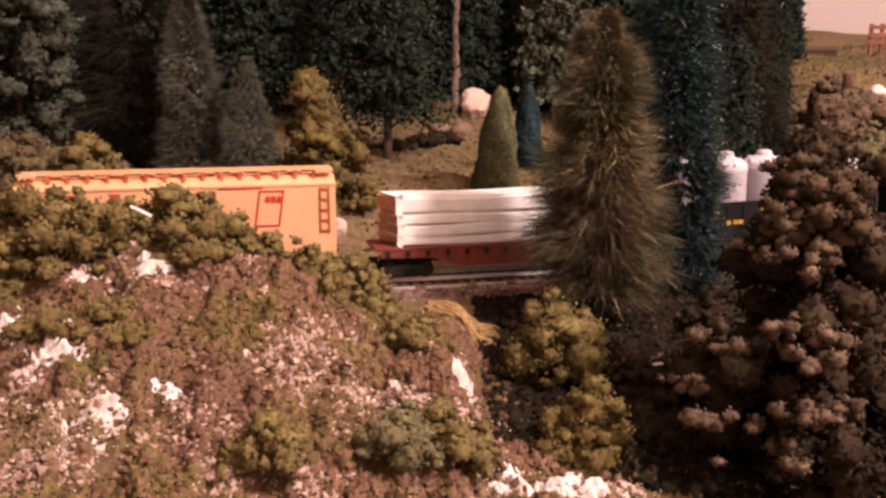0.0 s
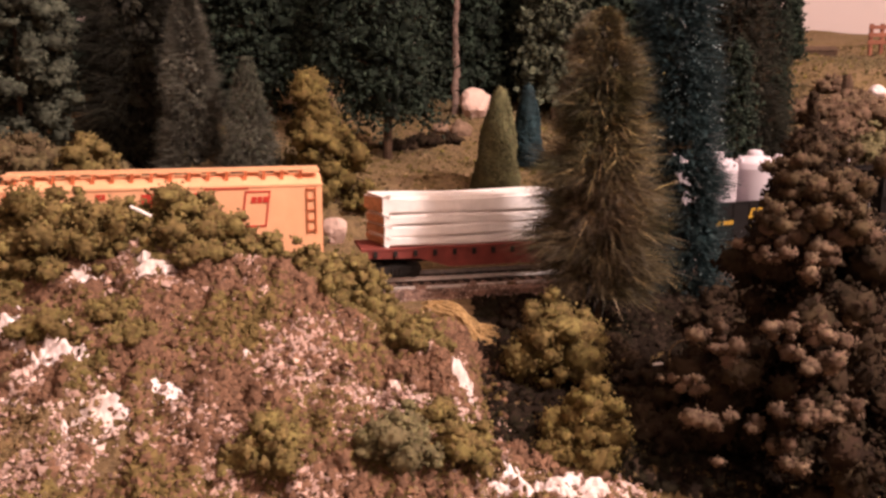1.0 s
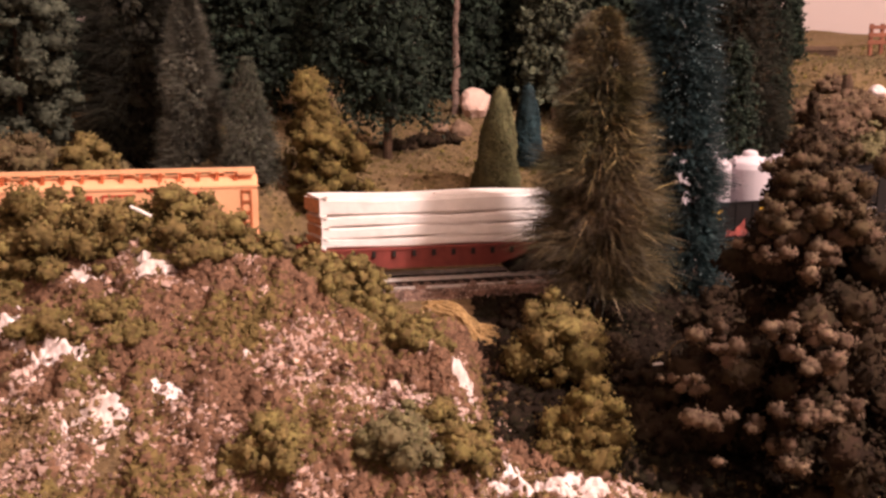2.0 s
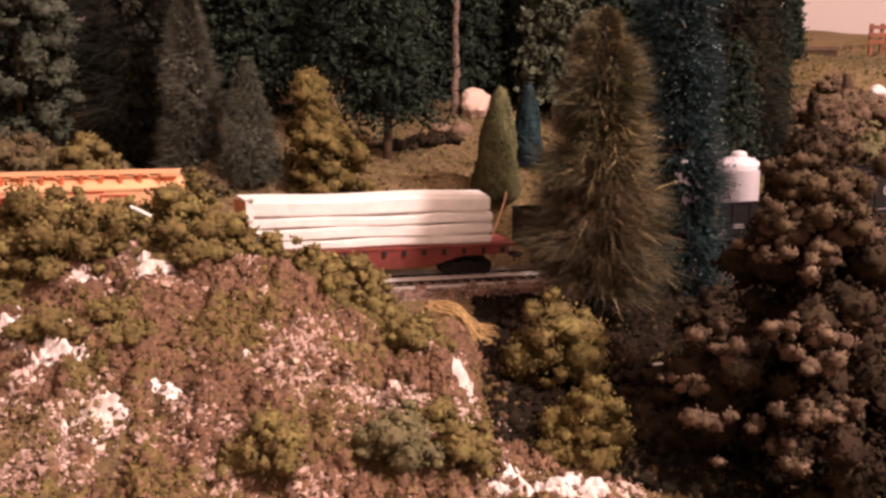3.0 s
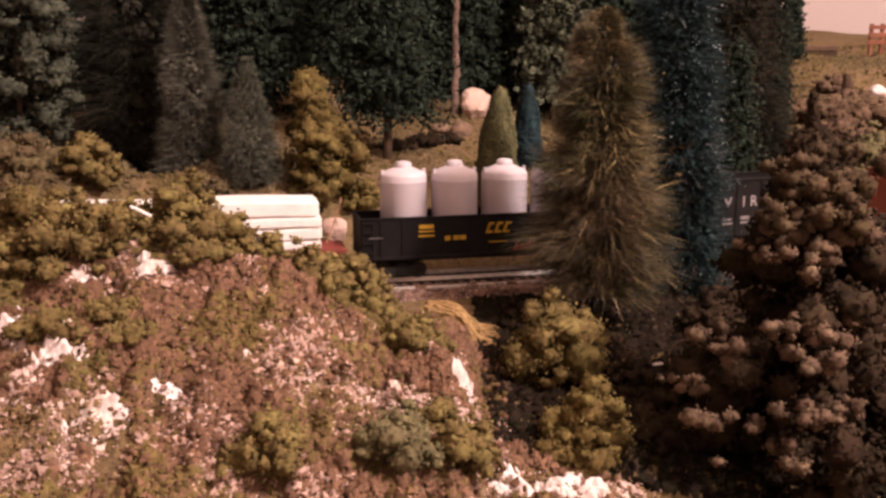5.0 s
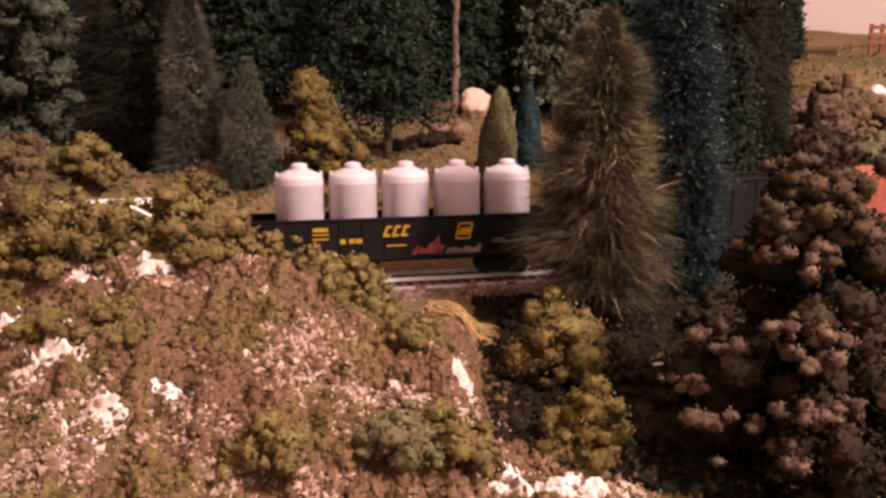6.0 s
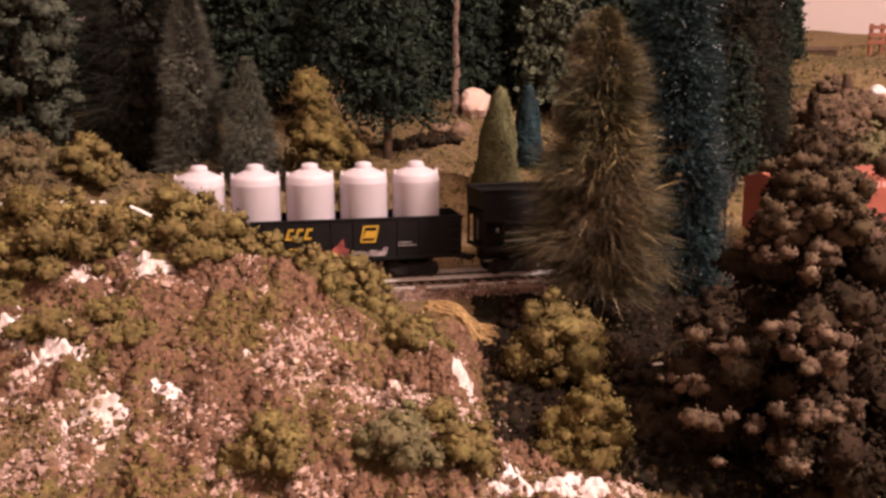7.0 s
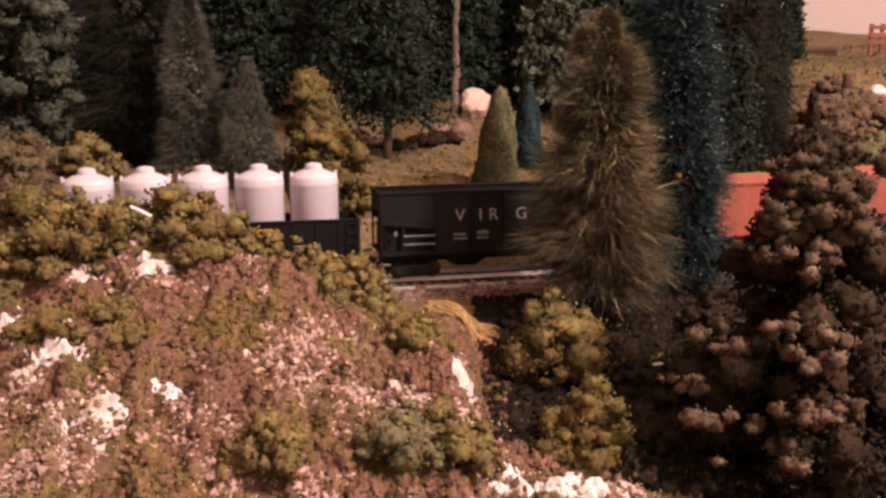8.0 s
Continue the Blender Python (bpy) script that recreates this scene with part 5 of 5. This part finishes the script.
def orange_hopper():
    car = tagged(new("covered_hopper"), "orange covered hopper car with red outlined emblems", "railway car")
    a, b, w, z0, ze, zt = -0.0855, 0.0855, 0.0152, 0.0170, 0.0577, 0.0624
    bm = bmesh.new()
    ring = [(-w, z0), (-w, ze), (-w * 0.94, ze + 0.0010), (-w * 0.35, zt), (w * 0.35, zt), (w * 0.94, ze + 0.0010), (w, ze), (w, z0)]
    ends = [[bm.verts.new((x, y, z)) for y, z in ring] for x in (a, b)]
    for i in range(len(ring)):
        j = (i + 1) % len(ring)
        bm.faces.new((ends[0][i], ends[0][j], ends[1][j], ends[1][i]))
    bm.faces.new(ends[0]), bm.faces.new(ends[1])
    bmesh.ops.recalc_face_normals(bm, faces=bm.faces)
    bmesh.ops.bevel(bm, geom=[e for e in bm.edges if e.calc_face_angle(0) > 0.3], offset=0.0006, segments=2, affect="EDGES")
    part("body", bm, ORANGE, car)
    for y in (-w - 0.0006, w - 0.0002):
        part("eave", box(bmesh.new(), a - 0.0004, b + 0.0004, y, y + 0.0008, ze - 0.0008, ze + 0.0006, 0.0002), ORANGE, car)
    for k, y in enumerate((-0.0060, 0.0060)):
        part("roof_walk", box(bmesh.new(), a + 0.001, b - 0.001, y - 0.0028, y + 0.0028, 0.0650, 0.0657, 0.0002), ORANGE, car, "orange running board")
    for x in np.linspace(a + 0.007, b - 0.012, 16):
        for y, k in ((-1, 0), (1, 1)):
            bm = prism(bmesh.new(), [(x - 0.0016, zt - 0.0032), (x + 0.0010, zt - 0.0032), (x + 0.0014, 0.0650), (x + 0.0004, 0.0650)], y * 0.0098 - 0.0008, y * 0.0098 + 0.0008)
            box(bm, x - 0.0006, x + 0.0006, min(y * 0.003, y * 0.0102), max(y * 0.003, y * 0.0102), 0.0640, 0.0650)
            part("walk_bracket", bm, RUST_ORANGE, car)
    for x in (b - 0.007, a + 0.007):
        part("end_platform", box(bmesh.new(), x - 0.004, x + 0.006 if x > 0 else x + 0.004, -0.0125, -0.004, 0.0642, 0.0660, 0.0004), ORANGE, car)
    for x in np.linspace(a + 0.02, b - 0.022, 9):
        part("hatch", lathe(bmesh.new(), [(0.0042, zt - 0.0005), (0.0042, zt + 0.0010), (0.0036, zt + 0.0014)], 14), ORANGE, car).location = (x, 0, 0)
    ladder(car, b - 0.0062, -w, 0.0300, 0.0560, RUST_ORANGE, 5, 0.0048, "rust-red side ladder")
    ladder(car, a + 0.0062, -w, 0.0300, 0.0560, RUST_ORANGE, 5, 0.0048, "rust-red side ladder")
    y = -w - 0.0003

    def outline(x0, x1, z_0, z_1, t, slant):
        for p in ((x0, x1, z_0, z_0 + t, 0.0), (x0 + slant, x1 + slant, z_1 - t, z_1, 0.0), (x0, x0 + t, z_0, z_1, slant), (x1 - t, x1, z_0, z_1, slant)):
            plate(car, "emblem_line", p[0], p[1], p[2], p[3], y, RED_MARK, "red emblem outline", p[4])
    outline(0.0400, 0.0540, 0.0345, 0.0548, 0.0009, 0.0030)
    outline(0.002, 0.0190, 0.0345, 0.0545, 0.0009, 0.0008)
    plate(car, "stripe", 0.0210, 0.0450, 0.0560, 0.0570, y, RED_MARK, "red stripe")
    for x0 in (0.046, 0.0492, 0.0524):
        plate(car, "emblem_bar", x0, x0 + 0.0026, 0.0480, 0.0515, y, RED_MARK, "red emblem bar", 0.0005)
    plate(car, "emblem_panel", -0.0125, -0.0020, 0.0470, 0.0545, y, RED_MARK, "red rectangular panel")
    plate(car, "stripe", -0.036, -0.031, 0.0520, 0.0550, y, RED_MARK, "red mark")
    plate(car, "stripe", -0.060, -0.054, 0.0520, 0.0550, y, RED_MARK, "red mark")
    for x in (-0.035, 0.0, 0.035):
        bm = bmesh.new()
        prism(bm, [(x - 0.015, z0), (x + 0.015, z0), (x + 0.004, 0.0075), (x - 0.004, 0.0075)], -w * 0.8, w * 0.8)
        part("hopper_bay", bm, ORANGE, car)
    part("centre_sill", box(bmesh.new(), a + 0.002, b - 0.002, -0.004, 0.004, 0.0085, z0), GRIME, car)
    for x in (-0.060, 0.060):
        truck(car, x)
    coupler(car, a, -1), coupler(car, b, 1)
    return car


def black_hopper():
    car = tagged(new("open_hopper"), "black open-top hopper car with white lettering", "railway car")
    a, b, w, z0, z1 = -0.0815, 0.0815, 0.0155, 0.0165, 0.0518
    for y in (-w, w - 0.0010):
        bm = prism(bmesh.new(), [(a + 0.032, z0), (b - 0.032, z0), (b - 0.032, z0 + 0.013), (b, z0 + 0.017), (b, z1 - 0.001), (a, z1 - 0.001), (a, z0 + 0.017), (a + 0.032, z0 + 0.013)], y, y + 0.0010)
        part("side_wall", bm, CHARCOAL, car)
        part("top_rail", box(bmesh.new(), a - 0.0005, b + 0.0005, y - 0.0007, y + 0.0016, z1 - 0.0014, z1, 0.0003), BLACK, car)
        part("sill", box(bmesh.new(), a, b, y - 0.0007, y + 0.0014, z0 - 0.0018, z0, 0.0003), BLACK, car)
    post = mesh_of("side_post", box(bmesh.new(), -0.0008, 0.0008, -0.0008, 0.0, z0, z1 - 0.0014), BLACK)
    for x in (-0.0485, -0.0275, -0.0080, 0.0115, 0.031, 0.0485):
        for y, turn in ((-w, 0), (w, 180)):
            ob = part("side_post", post, BLACK, car)
            ob.matrix_basis = pose(x, y, 0, 0, 0, turn)
    for s in (-1, 1):
        e = s * b
        bm = prism(bmesh.new(), [(e, z1 - 0.001), (e - s * 0.001, z1 - 0.001), (e - s * 0.001, 0.041), (s * 0.030, z0 + 0.002), (s * 0.031, z0 + 0.0005), (e, 0.0395)], -w + 0.001, w - 0.001)
        part("end_slope", bm, BLACK, car)
        part("end_platform", box(bmesh.new(), min(s * 0.060, e), max(s * 0.060, e), -w, w, z0 - 0.0010, z0 + 0.0004), BLACK, car)
        for y in (-w + 0.0004, w - 0.0014):
            part("corner_post", box(bmesh.new(), min(e - s * 0.0012, e), max(e - s * 0.0012, e), y, y + 0.001, z0, z0 + 0.018), BLACK, car)
            part("bay_post", box(bmesh.new(), s * 0.068 - 0.0009, s * 0.068 + 0.0009, y, y + 0.001, z0, z0 + 0.017), BLACK, car)
        part("end_bulkhead", box(bmesh.new(), min(e - s * 0.004, e - s * 0.003), max(e - s * 0.004, e - s * 0.003), -w + 0.003, w - 0.003, z0, 0.0365), BLACK, car)
        part("bay_panel", box(bmesh.new(), min(s * 0.049, e - s * 0.003), max(s * 0.049, e - s * 0.003), -w + 0.004, -w + 0.0048, z0, 0.0335), BLACK, car)
        for z in (0.0212, 0.0262):
            part("grab_iron", rod(bmesh.new(), (s * 0.0680, -w - 0.0003, z), (s * 0.0495, -w - 0.0003, z), 0.00055, 6), GREY_MARK, car, "worn grey grab iron")
        part("brake_rod", rod(bmesh.new(), (e + s * 0.0006, -0.006, 0.021), (e + s * 0.0006, -0.006, 0.034), 0.0004, 6), GREY_MARK, car)
        part("end_lamp", lathe(bmesh.new(), [(0.0009, 0.0), (0.0011, 0.0018), (0.0005, 0.0028)], 10), GREY_MARK, car, "small pale end fitting").location = (s * 0.0730, -w - 0.0002, 0.0265)
        part("step", box(bmesh.new(), e - s * 0.003 - 0.0025, e - s * 0.003 + 0.0025, -w - 0.0008, -w + 0.001, 0.0095, 0.0102), GREY_MARK, car, "worn grey foot step")
    for x in (-0.03, 0.03):
        bm = prism(bmesh.new(), [(x - 0.024, z0 + 0.001), (x + 0.024, z0 + 0.001), (x + 0.006, 0.0065), (x - 0.006, 0.0065)], -w * 0.78, w * 0.78)
        part("hopper_bay", bm, BLACK, car)
    part("coal_floor", box(bmesh.new(), -0.05, 0.05, -w + 0.001, w - 0.001, z0 + 0.010, z0 + 0.012), BLACK, car)
    y = -w - 0.0002
    for word, x in (("V", -0.0345), ("I", -0.0221), ("R", -0.0142), ("G", 0.0030)):
        letters(car, word, x, 0.0340, 0.0098, y, DIM_MARK)
    for x0, x1, z_0, z_1 in ((-0.0385, -0.0300, 0.0230, 0.0241), (-0.0385, -0.0310, 0.0254, 0.0268), (-0.0240, -0.0172, 0.0230, 0.0244), (-0.0240, -0.0172, 0.0256, 0.0278), (-0.0045, 0.0060, 0.0242, 0.0250)):
        plate(car, "marking", x0, x1, z_0, z_1, y, GREY_MARK, "small worn grey marking")
    for x in (-0.060, 0.060):
        truck(car, x)
    part("centre_sill", box(bmesh.new(), a + 0.002, b - 0.002, -0.003, 0.003, 0.0085, z0 - 0.001), GRIME, car)
    coupler(car, a, -1), coupler(car, b, 1)
    return car


def red_boxcar():
    car = tagged(new("box_car"), "salmon-red box car with pale lettering", "railway car")
    a, b, w, z0, ze, zt = -0.0950, 0.0950, 0.0155, 0.0150, 0.0490, 0.0535
    bm = box(bmesh.new(), a, b, -w, w, z0, ze, 0.0004)
    part("body", bm, RED_CAR, car)
    bm = bmesh.new()
    ring = [(-w - 0.0009, ze - 0.0010), (-w - 0.0009, ze + 0.0004), (0, zt), (w + 0.0009, ze + 0.0004), (w + 0.0009, ze - 0.0010)]
    ends = [[bm.verts.new((x, y, z)) for y, z in ring] for x in (a - 0.0005, b + 0.0005)]
    for i in range(5):
        j = (i + 1) % 5
        bm.faces.new((ends[0][i], ends[0][j], ends[1][j], ends[1][i]))
    bm.faces.new(ends[0]), bm.faces.new(ends[1])
    bmesh.ops.recalc_face_normals(bm, faces=bm.faces)
    part("roof", bm, RED_CAR, car)
    for x in np.linspace(a + 0.01, b - 0.01, 12):
        part("rib", box(bmesh.new(), x - 0.0005, x + 0.0005, -w - 0.0002, -w + 0.0002, z0 + 0.001, ze - 0.0012), RED_CAR, car)
    part("door", box(bmesh.new(), -0.018, 0.018, -w - 0.0014, -w - 0.0006, z0, ze - 0.0015, 0.0003), RED_CAR, car, "sliding red door")
    for k in range(6):
        x = -0.016 + k * 0.0055
        plate(car, "marking", x, x + 0.0036, 0.0400, 0.0440, -w - 0.0015, FADED_MARK, "faded pale letter bar")
    part("centre_sill", box(bmesh.new(), a + 0.004, b - 0.004, -0.004, 0.004, 0.0085, z0), GRIME, car)
    for x in (-0.066, 0.066):
        truck(car, x)
    coupler(car, a, -1), coupler(car, b, 1)
    return car


# ---- the train's run: gondola middle along the track, by time ----
RUN_T = (0.0, 0.75, 0.85, 1.0, 1.25, 1.5, 2.0, 2.4, 2.8, 3.0, 3.5, 4.0, 4.5, 4.7, 5.2, 5.8, 6.0, 6.5, 7.0, 7.5, 8.0)
RUN_S = (0.2226, 0.2226, 0.2208, 0.2151, 0.2072, 0.1981, 0.1795, 0.1630, 0.1459, 0.1385, 0.1151, 0.0902, 0.0656, 0.0554, 0.0262, -0.0105, -0.0227, -0.0509, -0.0785, -0.1083, -0.1383)


def run(t):
    return float(np.interp(t, RUN_T, RUN_S))


WHEELS = []
GON = gondola()
CANS = [canister()]
CANS += [copy_thing(CANS[0], pose(0, 0, 0)) for k in range(4)]
FLAT, LOAD, HOPPER, COAL, BOX = flatcar(), lumber(), orange_hopper(), black_hopper(), red_boxcar()

room()
ground_sheet()
railway()
plants()
rocks()
ridge_things()
crumbs("hillside_crumbs", "brown, pinkish and white crumbs of loose ground on the hillside", 4500, -0.30, 0.03, 0.27, 0.47, 0.0016, CRUMB, 1)
moss("hillside_clods", "coarser brown clods among the turf", 20000, -0.30, 0.03, 0.275, 0.47, 0.0023, CRUMB, 47, 0.0, 0.011, 0.0080, lambda x, y: pale_zone(x, y) < 0.55 + 0.45 * grit(x, y, 65, 0.011))
moss("hillside_turf", "crumbled brown and pinkish turf all over the hillside", 66000, -0.26, 0.07, 0.285, 0.465, 0.0013, CRUMB, 31, -0.75, 0.009, 0.0070, lambda x, y: ((x < 0.02) | (y < 0.385)) & (pale_zone(x, y) < 0.55 + 0.45 * grit(x, y, 65, 0.011)))
# gully floor coloured dark in place of the trees' shade
crumbs("gully_crumbs", "loose ground crumbs darkened for the gully's shade", 5000, 0.045, 0.40, 0.30, 0.60, 0.0015, SHADE_SOIL, 2, lambda x, y: (land(x, y) < -0.0087) & (y > 0.372))
moss("gully_shade_soil", "gully soil with the shade put into its dark colour", 30000, 0.018, 0.36, 0.30, 0.60, 0.0019, SHADE_SOIL, 37, -0.75, 0.014, 0.0050, lambda x, y: (land(x, y) < -0.0087) & (y > np.interp(x, [0.016, 0.03, 0.05, 0.08], [0.405, 0.392, 0.378, 0.366])))
crumbs("plaster_crumbs", "pale pinkish plaster crumbs on the lower slope", 22000, -0.24, 0.09, 0.285, 0.42, 0.0014, PALE_CRUMB, 5, lambda x, y: pale_zone(x, y) + 0.35 * grit(x, y, 3, 0.02) + 0.3 * grit(x, y, 4, 0.007) > 0.52)
moss("plaster_clods", "pinkish plaster clods in patches on the lower slope", 26000, -0.24, 0.09, 0.285, 0.39, 0.0017, PALE_CRUMB, 63, -0.25, 0.016, 0.0055, lambda x, y: pale_zone(x, y) > 0.3 + 0.3 * grit(x, y, 65, 0.008))
crumbs("plaster_gravel", "pale pinkish plaster crumbs along the foot of the slope", 8000, -0.05, 0.085, 0.29, 0.374, 0.0015, PALE_CRUMB, 6, lambda x, y: grit(x, y, 3, 0.03) + 0.6 * grit(x, y, 4, 0.01) > np.where(x > 0.0, -0.55, -0.02))
crumbs("meadow_flock", "ochre and olive flock on the meadow and forest floor", 28000, -0.34, 0.56, 0.56, 1.25, 0.0012, GRASS, 3, lambda x, y: (land(x, y) > -0.0075) & (np.hypot((x + 0.196) / 0.032, (y - 0.70) / 0.05) > 1.2), True)
# black crumbs paint the shade in the added pit
crumbs("pit_shade_soil", "pit floor coloured black for the shade under the conifer", 5000, -0.235, -0.155, 0.64, 0.77, 0.0022, SHADE_SOIL, 4, lambda x, y: np.hypot((x + 0.196) / 0.032, (y - 0.70) / 0.05) < 1.25)


moss("hillside_moss", "soft olive flock in patches on the hillside", 60000, -0.30, 0.10, 0.28, 0.46, 0.0011, OLIVE, 11, 0.34, 0.045, keep=lambda x, y: (x < 0.015) & (pale_zone(x, y) < 0.55 + 0.5 * grit(x, y, 66, 0.012)))
moss("forest_moss", "soft muted flock on the forest floor", 34000, -0.42, 0.50, 0.60, 1.10, 0.0016, MUTED, 17, 0.0, 0.08, keep=lambda x, y: ((y > 0.84) | (x < -0.10)) & (np.hypot((x + 0.196) / 0.032, (y - 0.70) / 0.05) > 1.2))


def motions():
    """The train stands, pulls away at 0.8 s and runs off to the left; every wheel rolls with it."""
    times = [k / 10 for k in range(81)]

    def ride(thing, offset, up=0.0, pivot=0.0):
        """pivot: the middle of the car that the thing rides on, so that it keeps to the car's line."""
        rows = []
        for t in times:
            x, y, th = track_at(run(t) + offset - pivot)
            rows.append((t, pose(x, y, 0, 0, 0, math.degrees(th)) @ pose(pivot, 0, up)))
        walk(thing, rows)
    ride(GON, -0.0035)
    for k, can in enumerate(CANS):
        ride(can, (k - 2) * 0.031, 0.0162 + 0.0035, (k - 2) * 0.031 + 0.0035)
    ride(FLAT, -0.1860)
    ride(LOAD, -0.1860, 0.0, 0.0)
    ride(HOPPER, -0.3735)
    ride(COAL, 0.1790)
    ride(BOX, 0.3915)
    for w in WHEELS:
        base = w.location.copy()
        walk(w, [(t, Matrix.Translation(base) @ pose(0, 0, 0, 0, math.degrees((run(t) - run(0)) / 0.0047), 0)) for t in times])


motions()
